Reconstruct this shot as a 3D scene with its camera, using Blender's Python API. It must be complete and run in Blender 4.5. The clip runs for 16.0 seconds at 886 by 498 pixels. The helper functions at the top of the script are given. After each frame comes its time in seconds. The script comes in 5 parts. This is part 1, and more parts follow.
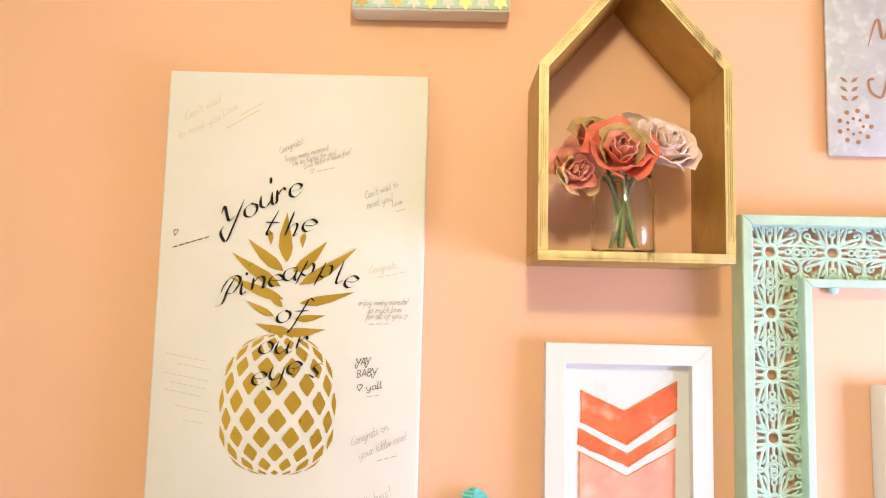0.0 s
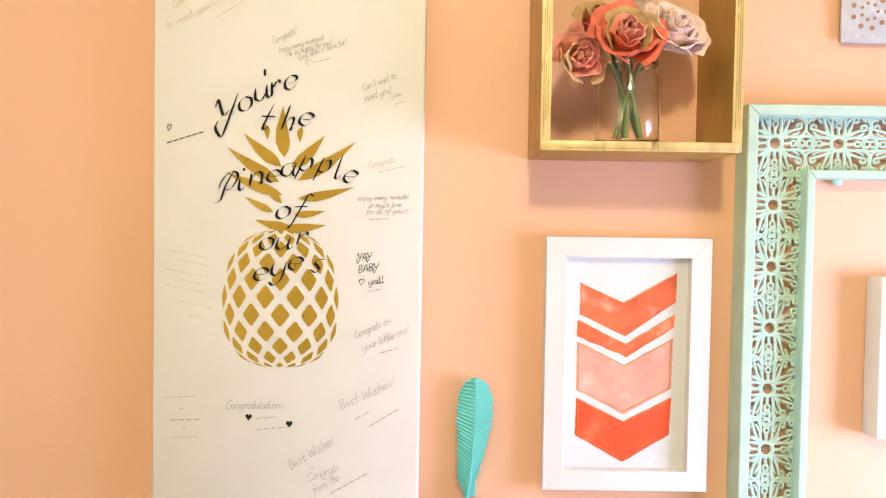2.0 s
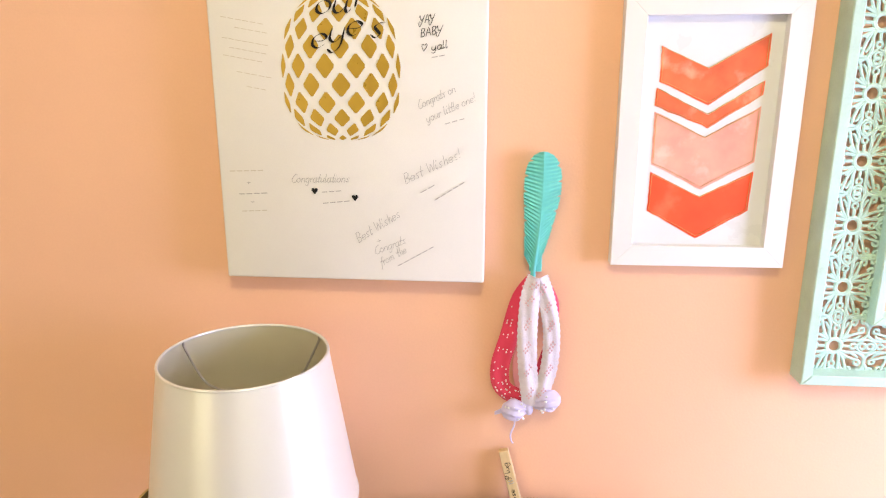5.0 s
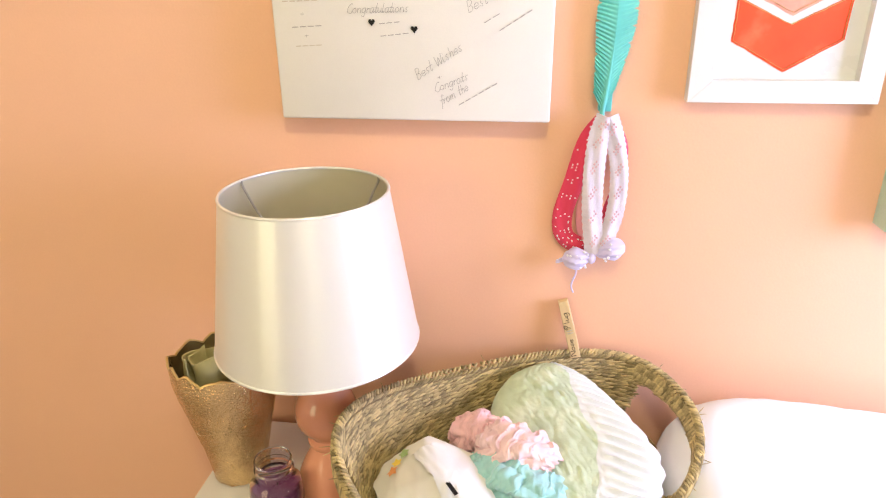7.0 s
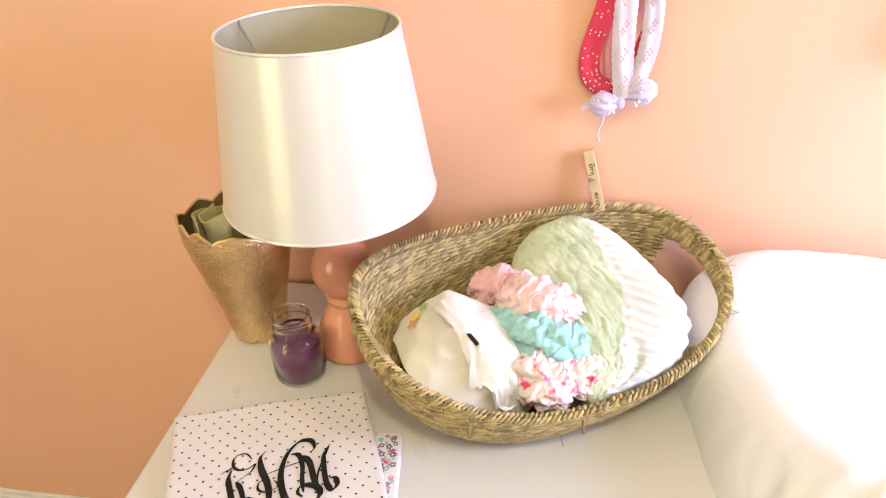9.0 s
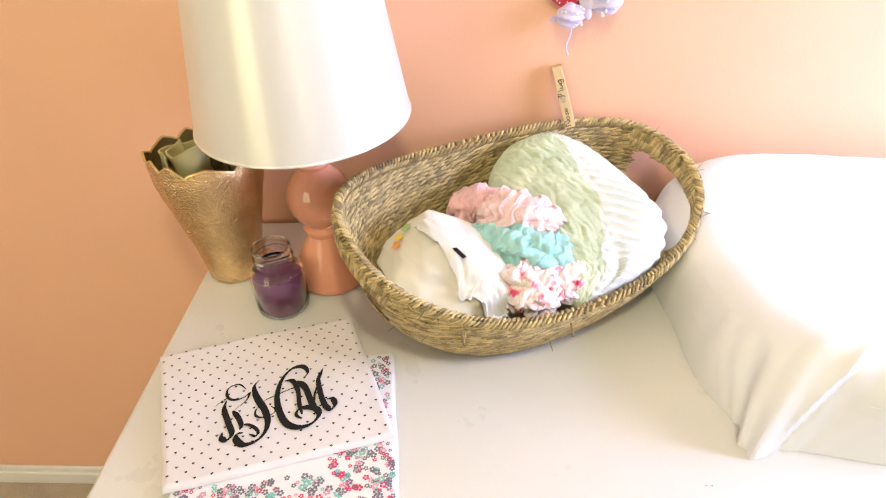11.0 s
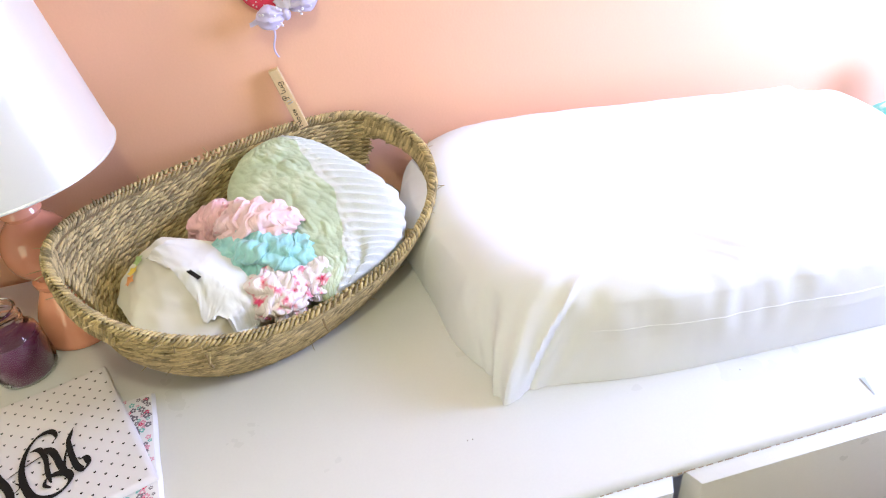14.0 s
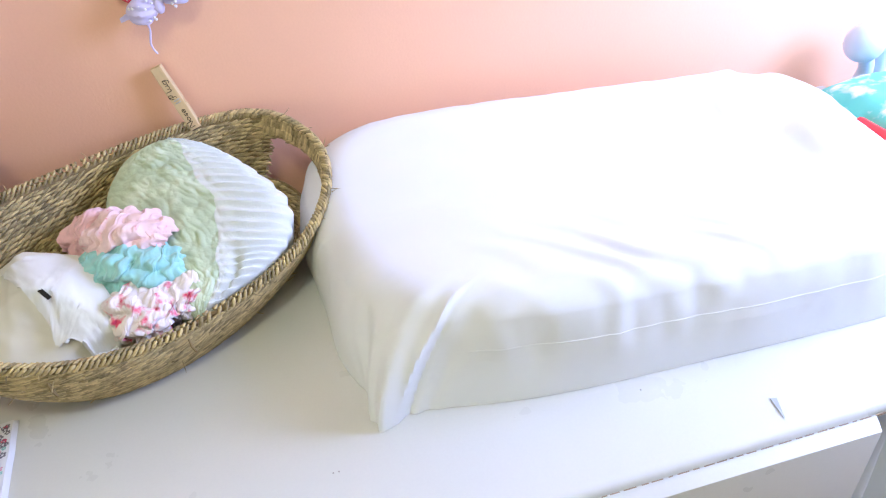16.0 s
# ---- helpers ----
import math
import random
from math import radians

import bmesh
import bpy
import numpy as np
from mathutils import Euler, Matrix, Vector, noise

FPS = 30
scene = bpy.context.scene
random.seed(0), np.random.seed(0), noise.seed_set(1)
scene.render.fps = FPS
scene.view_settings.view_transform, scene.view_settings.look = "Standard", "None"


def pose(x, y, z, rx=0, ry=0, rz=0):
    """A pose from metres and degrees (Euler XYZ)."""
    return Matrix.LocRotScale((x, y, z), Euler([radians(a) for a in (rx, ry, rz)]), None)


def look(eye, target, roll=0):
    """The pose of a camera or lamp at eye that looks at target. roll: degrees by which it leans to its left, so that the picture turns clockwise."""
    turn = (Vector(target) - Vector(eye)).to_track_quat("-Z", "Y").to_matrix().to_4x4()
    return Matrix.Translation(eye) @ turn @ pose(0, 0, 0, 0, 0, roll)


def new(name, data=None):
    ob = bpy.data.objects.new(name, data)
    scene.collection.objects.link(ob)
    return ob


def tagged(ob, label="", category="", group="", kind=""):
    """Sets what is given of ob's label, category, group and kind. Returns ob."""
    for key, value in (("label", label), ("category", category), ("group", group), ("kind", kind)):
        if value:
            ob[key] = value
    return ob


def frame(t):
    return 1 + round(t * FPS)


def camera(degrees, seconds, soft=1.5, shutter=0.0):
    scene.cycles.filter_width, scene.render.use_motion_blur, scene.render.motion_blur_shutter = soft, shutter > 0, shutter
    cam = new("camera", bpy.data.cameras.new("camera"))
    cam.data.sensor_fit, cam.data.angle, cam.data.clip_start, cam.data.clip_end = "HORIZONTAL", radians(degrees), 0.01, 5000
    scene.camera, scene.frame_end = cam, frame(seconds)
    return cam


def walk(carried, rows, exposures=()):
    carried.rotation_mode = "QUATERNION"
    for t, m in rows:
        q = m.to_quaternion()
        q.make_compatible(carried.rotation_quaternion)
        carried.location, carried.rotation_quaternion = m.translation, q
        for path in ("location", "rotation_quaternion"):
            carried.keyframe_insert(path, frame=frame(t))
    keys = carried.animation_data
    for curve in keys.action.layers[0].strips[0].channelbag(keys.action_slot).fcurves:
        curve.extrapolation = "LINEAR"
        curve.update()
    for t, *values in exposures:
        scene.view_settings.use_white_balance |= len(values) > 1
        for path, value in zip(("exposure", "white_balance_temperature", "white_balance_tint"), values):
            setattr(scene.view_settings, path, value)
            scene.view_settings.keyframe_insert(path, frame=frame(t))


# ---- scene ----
cam = camera(66.9, 16.0, 1.2)
PATH = [
    (0, (0.418, -0.994, 1.792), (0.403, 0.998, 1.967), 1.3),
    (0.5, (0.418, -0.986, 1.799), (0.402, 1.012, 1.884), 0.8),
    (1, (0.415, -0.979, 1.782), (0.403, 1.021, 1.824), 0.4),
    (1.5, (0.411, -0.977, 1.769), (0.415, 1.023, 1.764), 0.5),
    (2, (0.411, -0.984, 1.756), (0.414, 1.015, 1.693), 0.8),
    (2.5, (0.411, -0.98, 1.735), (0.414, 1.014, 1.582), 1.0),
    (3, (0.411, -0.975, 1.718), (0.408, 1.012, 1.488), 0.7),
    (3.5, (0.408, -0.968, 1.701), (0.367, 1.01, 1.406), 0.4),
    (4, (0.405, -0.962, 1.685), (0.335, 1.001, 1.309), 0.2),
    (6.5, (0.376, -0.968, 1.564), (0.108, 0.895, 0.886), -0.7),
    (7, (0.365, -0.961, 1.55), (0.1, 0.866, 0.773), -0.9),
    (7.5, (0.371, -0.943, 1.551), (0.085, 0.824, 0.657), -1.4),
    (8, (0.365, -0.938, 1.534), (0.094, 0.791, 0.568), -1.6),
    (8.5, (0.362, -0.935, 1.514), (0.082, 0.756, 0.484), -2.3),
    (9, (0.355, -0.935, 1.492), (0.064, 0.717, 0.4), -2.6),
    (9.2, (0.349, -0.935, 1.49), (0.062, 0.693, 0.367), -2.5),
    (11.3, (0.315, -0.977, 1.446), (0.233, 0.619, 0.244), -3.5),
    (11.5, (0.316, -0.976, 1.451), (0.281, 0.615, 0.241), -3.4),
    (12, (0.325, -0.984, 1.438), (0.402, 0.621, 0.247), -3.6),
    (12.5, (0.34, -0.986, 1.435), (0.511, 0.61, 0.242), -3.7),
    (13, (0.369, -0.992, 1.438), (0.613, 0.589, 0.237), -4.3),
    (13.5, (0.406, -0.998, 1.436), (0.705, 0.566, 0.226), -5.0),
    (14, (0.455, -0.997, 1.435), (0.747, 0.567, 0.223), -6.3),
    (14.5, (0.509, -0.991, 1.427), (0.769, 0.576, 0.212), -7.3),
    (15, (0.545, -0.98, 1.415), (0.805, 0.588, 0.201), -7.1),
    (15.5, (0.581, -0.975, 1.402), (0.847, 0.592, 0.189), -6.9),
    (16, (0.63, -0.964, 1.398), (0.861, 0.588, 0.157), -8.6),
]
walk(cam, [(t, look(eye, target, roll)) for t, eye, target, roll in PATH],
     [(0, -0.29, 5950, 4), (4, -0.26, 5880, 4), (6.5, -0.17, 5850, 4), (9, 0.0, 5800, 4), (11.5, 0.0, 5660, 2), (13.5, -0.20, 5300, 0), (16, -0.49, 4900, 0)])

# ---- world and lights ----
world = bpy.data.worlds.new("sky")
scene.world = world
world.use_nodes = True
wn = world.node_tree.nodes
sky = wn.new("ShaderNodeTexSky")
sky.sky_type, sky.sun_disc = "NISHITA", False
sky.sun_elevation, sky.sun_rotation = radians(40), radians(60)
world.node_tree.links.new(sky.outputs[0], wn["Background"].inputs[0])
wn["Background"].inputs[1].default_value = 0.12


def lamp(name, kind, m, energy, colour, **settings):
    data = bpy.data.lights.new(name, kind)
    data.energy, data.color = energy, colour
    for key, value in settings.items():
        if key == "size":
            data.size = value
        elif key == "size_y":
            data.shape, data.size_y = "RECTANGLE", value
        elif key == "radius":
            data.shadow_soft_size = value
    ob = new(name, data)
    ob.matrix_world = m
    return ob


# daylight through the window in the right-hand wall, a warm ceiling lamp, an added warm fill from the room behind
lamp("window_light", "AREA", look((1.95, -0.56, 1.42), (0.9, -0.20, 1.0)), 46, (0.72, 0.68, 1.0), size=0.6, size_y=0.7)
lamp("ceiling_lamp", "POINT", pose(0.52, -1.32, 2.53), 51, (1.0, 0.83, 0.48), radius=0.07)
# added fill without a window or fixture, brightens the left of the wall
lamp("room_fill_light", "AREA", look((-1.5, -2.6, 1.6), (-0.9, 0, 1.0)), 22, (1.0, 0.83, 0.46), size=1.2, size_y=1.3)


# ---- materials ----
def material(name, colour, rough=0.6, metal=0.0, vary=0.06, scale=12.0, fine=0.0, fine_scale=300.0, bump=0.0, bump_scale=200.0,
             second=None, second_at=0.55, second_scale=6.0, per_object=0.0, per_island=0.0, sheen=0.0, coat=0.0, sub=0.0,
             trans=0.0, ior=1.45, aniso=0.0, spec=0.5, stretch=(1, 1, 1)):
    m = bpy.data.materials.new(name)
    m.use_nodes = True
    nt = m.node_tree
    N, L = nt.nodes.new, nt.links.new
    b = nt.nodes["Principled BSDF"]
    b.inputs["Roughness"].default_value, b.inputs["Metallic"].default_value = rough, metal
    b.inputs["Specular IOR Level"].default_value = spec
    b.inputs["Sheen Weight"].default_value, b.inputs["Coat Weight"].default_value = sheen, coat
    b.inputs["Subsurface Weight"].default_value = sub
    b.inputs["Subsurface Radius"].default_value = (0.01, 0.008, 0.006)
    b.inputs["Transmission Weight"].default_value, b.inputs["IOR"].default_value = trans, ior
    b.inputs["Anisotropic"].default_value, b.inputs["Anisotropic Rotation"].default_value = aniso, 0.25
    co = N("ShaderNodeTexCoord")
    mp = N("ShaderNodeMapping")
    mp.inputs["Scale"].default_value = stretch
    L(co.outputs["Object"], mp.inputs["Vector"])

    def tex(s, detail=4.0):
        n = N("ShaderNodeTexNoise")
        n.inputs["Scale"].default_value, n.inputs["Detail"].default_value = s, detail
        L(mp.outputs["Vector"], n.inputs["Vector"])
        return n.outputs["Fac"]

    def ramp(fac, lo, hi, a, c):
        n = N("ShaderNodeMapRange")
        for key, value in (("From Min", lo), ("From Max", hi), ("To Min", a), ("To Max", c)):
            n.inputs[key].default_value = value
        L(fac, n.inputs["Value"])
        return n.outputs["Result"]

    def mix(fac, a, c, how="MIX"):
        n = N("ShaderNodeMix")
        n.data_type, n.blend_type = "RGBA", how
        if isinstance(fac, float):
            n.inputs["Factor"].default_value = fac
        else:
            L(fac, n.inputs["Factor"])
        for slot, value in (("A", a), ("B", c)):
            socket = [i for i in n.inputs if i.name == slot and i.type == "RGBA"][0]
            if isinstance(value, tuple):
                socket.default_value = (*value, 1) if len(value) == 3 else value
            else:
                L(value, socket)
        return [o for o in n.outputs if o.type == "RGBA"][0]

    col = colour
    if second:
        col = mix(ramp(tex(second_scale), second_at, second_at + 0.12, 0, 1), col, second)
    hsv = N("ShaderNodeHueSaturation")
    if isinstance(col, tuple):
        hsv.inputs["Color"].default_value = (*col, 1)
    else:
        L(col, hsv.inputs["Color"])
    add = N("ShaderNodeMath")
    add.operation = "ADD"
    L(ramp(tex(scale), 0.3, 0.7, 1 - vary, 1 + vary), add.inputs[0])
    L(ramp(tex(fine_scale, 2.0), 0.3, 0.7, -fine, fine), add.inputs[1])
    val = add.outputs[0]
    for amount, source in ((per_object, "Object"), (per_island, "Island")):
        if amount:
            if source == "Object":
                r = N("ShaderNodeObjectInfo").outputs["Random"]
            else:
                r = N("ShaderNodeNewGeometry").outputs["Random Per Island"]
            m2 = N("ShaderNodeMath")
            m2.operation = "ADD"
            L(val, m2.inputs[0])
            L(ramp(r, 0, 1, -amount, amount), m2.inputs[1])
            val = m2.outputs[0]
    L(val, hsv.inputs["Value"])
    L(hsv.outputs["Color"], b.inputs["Base Color"])
    L(ramp(tex(scale * 2.3), 0.3, 0.7, max(rough - 0.06, 0.02), min(rough + 0.06, 1)), b.inputs["Roughness"])
    if bump:
        n = N("ShaderNodeBump")
        n.inputs["Strength"].default_value, n.inputs["Distance"].default_value = min(bump, 1.0), 0.002
        L(tex(bump_scale, 3.0), n.inputs["Height"])
        L(n.outputs["Normal"], b.inputs["Normal"])
    return m


M = dict(
    wall=material("peach_paint", (0.80, 0.475, 0.305), 0.55, vary=0.02, scale=3, fine=0.012, bump=0.12, bump_scale=260),
    white_wall=material("white_paint", (0.75, 0.73, 0.70), 0.6, vary=0.02),
    ceiling=material("ceiling_paint", (0.8, 0.78, 0.74), 0.8, vary=0.02),
    carpet=material("beige_carpet", (0.42, 0.35, 0.27), 0.95, vary=0.12, fine=0.2, bump=0.8, bump_scale=500),
    trim=material("white_trim_paint", (0.78, 0.77, 0.74), 0.35, vary=0.02),
    canvas=material("primed_canvas", (0.76, 0.73, 0.68), 0.75, vary=0.02, fine=0.015, fine_scale=900, bump=0.25, bump_scale=1400),
    gold_vinyl=material("gold_vinyl", (0.46, 0.29, 0.03), 0.33, metal=0.35, vary=0.08, scale=30),
    ink=material("black_ink", (0.012, 0.011, 0.011), 0.7, spec=0.25),
    ink_grey=material("grey_ink", (0.36, 0.34, 0.32), 0.7),
    ink_faded=material("faded_ink", (0.56, 0.50, 0.41), 0.7),
    ink_yellow=material("yellowed_ink", (0.62, 0.50, 0.30), 0.7),
    white_frame=material("white_satin_frame", (0.75, 0.74, 0.73), 0.4, vary=0.015, bump=0.05),
    art_paper=material("art_paper", (0.73, 0.73, 0.74), 0.3, vary=0.015),
    coral_a=material("coral_watercolour", (0.82, 0.15, 0.055), 0.5, vary=0.28, scale=24, second=(0.82, 0.34, 0.22), second_at=0.56, second_scale=22),
    coral_b=material("pale_coral_watercolour", (0.78, 0.36, 0.27), 0.5, vary=0.16, scale=22, second=(0.80, 0.48, 0.40), second_scale=26),
    coral_c=material("red_orange_watercolour", (0.78, 0.09, 0.025), 0.5, vary=0.14, scale=20, second=(0.80, 0.16, 0.07), second_scale=18),
    gold_line=material("gold_line", (0.62, 0.42, 0.16), 0.35, metal=0.5),
    gold_wood=material("gold_painted_wood", (0.44, 0.265, 0.06), 0.38, metal=0.25, vary=0.12, scale=18, fine=0.05, fine_scale=120, bump=0.2,
                       second=(0.33, 0.18, 0.045), second_at=0.6, second_scale=14, stretch=(1, 1, 0.4)),
    gold_edge=material("worn_gold_edge", (0.64, 0.49, 0.21), 0.4, metal=0.1, vary=0.2, scale=50, second=(0.22, 0.15, 0.06), second_at=0.60,
                       second_scale=60, stretch=(1, 1, 0.25)),
    mint=material("mint_painted_metal", (0.50, 0.66, 0.55), 0.5, vary=0.07, scale=25, fine=0.03, bump=0.15),
    sign=material("galvanised_sheet", (0.55, 0.55, 0.60), 0.5, metal=0.3, vary=0.08, scale=40, second=(0.66, 0.66, 0.70), second_scale=50),
    copper=material("copper_lettering", (0.42, 0.21, 0.11), 0.45, metal=0.3),
    teal=material("teal_enamel", (0.15, 0.54, 0.49), 0.4, vary=0.06, scale=40),
    dresser=material("white_lacquer", (0.65, 0.645, 0.63), 0.32, vary=0.012, scale=5, fine=0.01, bump=0.03, bump_scale=90),
    shade=material("satin_lampshade", (0.80, 0.79, 0.74), 0.34, metal=0.3, vary=0.01, scale=2, fine=0.006, fine_scale=500, aniso=0.85, spec=0.9),
    shade_in=material("shade_lining", (0.84, 0.80, 0.62), 0.6),
    wire=material("brushed_wire", (0.5, 0.48, 0.45), 0.35, metal=0.9),
    coral_glaze=material("coral_ceramic_glaze", (0.70, 0.31, 0.19), 0.12, vary=0.04, coat=0.5),
    gold_glaze=material("hammered_gold_glaze", (0.78, 0.58, 0.31), 0.22, metal=0.95, vary=0.15, scale=30, fine=0.22, fine_scale=420, bump=1.0, bump_scale=330),
    vase_in=material("dark_glaze", (0.16, 0.12, 0.05), 0.22),
    linen=material("sage_linen", (0.50, 0.45, 0.21), 0.9, vary=0.08, bump=0.5, bump_scale=900),
    glass=material("clear_glass", (0.97, 0.97, 0.97), 0.03, trans=1.0, vary=0.0, ior=1.45),
    wax=material("purple_wax", (0.09, 0.018, 0.07), 0.3, vary=0.08, sub=0.0, coat=0.4),
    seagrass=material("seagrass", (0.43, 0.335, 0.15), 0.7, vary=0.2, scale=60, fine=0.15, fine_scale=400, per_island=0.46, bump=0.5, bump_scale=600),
    # darker than the strands: shade in the weave's gaps put into the colour
    seagrass_dark=material("seagrass_shaded", (0.23, 0.165, 0.072), 0.9, vary=0.2, scale=80),
    pad=material("white_cotton_cover", (0.75, 0.755, 0.775), 0.85, vary=0.015, sheen=0.2, bump=0.15, bump_scale=1200),
    cloth=material("white_jersey", (0.70, 0.665, 0.675), 0.9, vary=0.02, sheen=0.2, bump=0.25, bump_scale=1300),
    wood_pin=material("pine_clothespin", (0.62, 0.46, 0.24), 0.6, vary=0.08, fine=0.05, stretch=(1, 1, 0.2)),
)


# ---- helpers ----
def satin(m):
    """Stretches the gloss across the threads of the shade."""
    nt = m.node_tree
    t = nt.nodes.new("ShaderNodeTangent")
    t.direction_type, t.axis = "RADIAL", "Z"
    nt.links.new(t.outputs[0], nt.nodes["Principled BSDF"].inputs["Tangent"])


def translucent(m, share):
    """Lets part of the light through a thin cloth."""
    nt = m.node_tree
    b, out = nt.nodes["Principled BSDF"], nt.nodes["Material Output"]
    t, mixer = nt.nodes.new("ShaderNodeBsdfTranslucent"), nt.nodes.new("ShaderNodeMixShader")
    t.inputs["Color"].default_value = (0.8, 0.76, 0.64, 1)
    mixer.inputs[0].default_value = share
    nt.links.new(b.outputs[0], mixer.inputs[1])
    nt.links.new(t.outputs[0], mixer.inputs[2])
    nt.links.new(mixer.outputs[0], out.inputs["Surface"])


satin(M["shade"])
translucent(M["shade_in"], 0.5)


def finish(bm, smooth=True):
    me = bpy.data.meshes.new("mesh")
    bmesh.ops.recalc_face_normals(bm, faces=bm.faces)
    bm.to_mesh(me)
    bm.free()
    if smooth:
        for p in me.polygons:
            p.use_smooth = True
        me.set_sharp_from_angle(angle=radians(38))
    return me


def part(name, bm, mat, parent=None, label="", smooth=True):
    me = bm if isinstance(bm, bpy.types.Mesh) else finish(bm, smooth)
    if mat and not me.materials:
        me.materials.append(mat)
    ob = new(name, me)
    if parent:
        ob.parent = parent
    return tagged(ob, label=label)


def thing(name, at, label, category, group="", turn=0.0):
    ob = new(name)
    ob.empty_display_size = 0.05
    ob.matrix_world = pose(*at, 0, 0, turn)
    return tagged(ob, label, category, group)


def box(bm, lo, hi, bevel=0.0, seg=2):
    """A box between two corners, with rounded edges."""
    r = bmesh.ops.create_cube(bm, size=1.0)
    vs = r["verts"]
    for v in vs:
        v.co = Vector([(lo[k] + hi[k]) / 2 + v.co[k] * (hi[k] - lo[k]) for k in range(3)])
    if bevel:
        edges = list({e for v in vs for e in v.link_edges})
        bmesh.ops.bevel(bm, geom=edges, offset=bevel, segments=seg, profile=0.5, affect="EDGES")
    return bm


def boxed(lo, hi, bevel=0.0, seg=2):
    return box(bmesh.new(), lo, hi, bevel, seg)


def lathe(profile, n=48, bm=None, centre=(0, 0)):
    """Turns a profile of (radius, height) round the z axis."""
    bm = bm or bmesh.new()
    rings = []
    for r, z in profile:
        if r < 1e-5:
            rings.append([bm.verts.new((centre[0], centre[1], z))])
        else:
            rings.append([bm.verts.new((centre[0] + r * math.cos(2 * math.pi * k / n), centre[1] + r * math.sin(2 * math.pi * k / n), z)) for k in range(n)])
    for a, b in zip(rings, rings[1:]):
        for k in range(n):
            quad = [a[k % len(a)], a[(k + 1) % len(a)], b[(k + 1) % len(b)], b[k % len(b)]]
            quad = list(dict.fromkeys(quad))
            if len(quad) > 2:
                bm.faces.new(quad)
    return bm


def spline(points, per=6, closed=False):
    """A smooth line through the points (Catmull-Rom)."""
    pts = [Vector(p) for p in points]
    n, out = len(pts), []
    for i in range(n if closed else n - 1):
        get = (lambda k: pts[k % n]) if closed else (lambda k: pts[min(max(k, 0), n - 1)])
        p0, p1, p2, p3 = get(i - 1), get(i), get(i + 1), get(i + 2)
        for s in range(per):
            t = s / per
            out.append(0.5 * (2 * p1 + (p2 - p0) * t + (2 * p0 - 5 * p1 + 4 * p2 - p3) * t * t + (3 * p1 - p0 - 3 * p2 + p3) * t ** 3))
    if not closed:
        out.append(pts[-1])
    return out


def tube(line, radius, n=8, closed=False, bm=None, flat=1.0, cap=True):
    """A round bar along a line; radius may be a function of the way along it, 0 to 1."""
    bm = bm or bmesh.new()
    line = [Vector(p) for p in line]
    m, rings = len(line), []
    side = None
    for i, p in enumerate(line):
        a = line[(i - 1) % m] if closed or i else p
        b = line[(i + 1) % m] if closed or i < m - 1 else p
        d = (b - a).normalized()
        if side is None:
            side = d.orthogonal().normalized()
        side = (side - d * side.dot(d)).normalized()
        up = d.cross(side)
        r = radius(i / max(m - 1, 1)) if callable(radius) else radius
        rings.append([bm.verts.new(p + (side * math.cos(2 * math.pi * k / n) + up * flat * math.sin(2 * math.pi * k / n)) * r) for k in range(n)])
    for i in range(m if closed else m - 1):
        a, b = rings[i], rings[(i + 1) % m]
        for k in range(n):
            bm.faces.new((a[k], a[(k + 1) % n], b[(k + 1) % n], b[k]))
    if not closed and cap:
        bm.faces.new(rings[0])
        bm.faces.new(rings[-1][::-1])
    return bm


def prism(points, y0, y1, bm=None, bevel=0.0):
    """A plate with the outline points (x, z), from depth y0 to y1."""
    bm = bm or bmesh.new()
    a = [bm.verts.new((x, y0, z)) for x, z in points]
    b = [bm.verts.new((x, y1, z)) for x, z in points]
    n = len(points)
    faces = [bm.faces.new(a), bm.faces.new(b[::-1])]
    for k in range(n):
        faces.append(bm.faces.new((a[k], b[k], b[(k + 1) % n], a[(k + 1) % n])))
    if bevel:
        es = list({e for f in faces[:1] for e in f.edges})
        bmesh.ops.bevel(bm, geom=es, offset=bevel, segments=1, affect="EDGES")
    return bm


def grid(nu, nv, f, bm=None, close_u=False):
    """A sheet of nu x nv points f(u, v), with u and v from 0 to 1."""
    bm = bm or bmesh.new()
    vs = [[bm.verts.new(f(i / (nu if close_u else nu - 1), j / (nv - 1))) for j in range(nv)] for i in range(nu)]
    for i in range(nu if close_u else nu - 1):
        for j in range(nv - 1):
            bm.faces.new((vs[i][j], vs[(i + 1) % nu][j], vs[(i + 1) % nu][j + 1], vs[i][j + 1]))
    return bm


def thick(bm, t):
    """Gives an open sheet a thickness."""
    bmesh.ops.recalc_face_normals(bm, faces=bm.faces)
    bmesh.ops.solidify(bm, geom=bm.faces[:], thickness=t)
    return bm


def nz(x, y, z=0.0, s=1.0, seed=0.0):
    return noise.noise(Vector((x * s + seed, y * s - seed * 0.7, z * s + seed * 1.3)))


# ---- the room ----
def structure(name, bm, mat):
    return tagged(part(name, bm, mat, smooth=False), kind="structure")


X0, X1, Y0, ZC = -2.3, 1.98, -3.7, 2.62
structure("floor", boxed((X0 - 0.1, Y0 - 0.1, -0.1), (X1 + 0.1, 0.1, 0)), M["carpet"])
structure("ceiling", boxed((X0 - 0.1, Y0 - 0.1, ZC), (X1 + 0.1, 0.1, ZC + 0.1)), M["ceiling"])
structure("wall_north", boxed((X0 - 0.1, 0, 0), (X1 + 0.1, 0.1, ZC)), M["wall"])
structure("wall_south", boxed((X0 - 0.1, Y0 - 0.1, 0), (X1 + 0.1, Y0, ZC)), M["white_wall"])
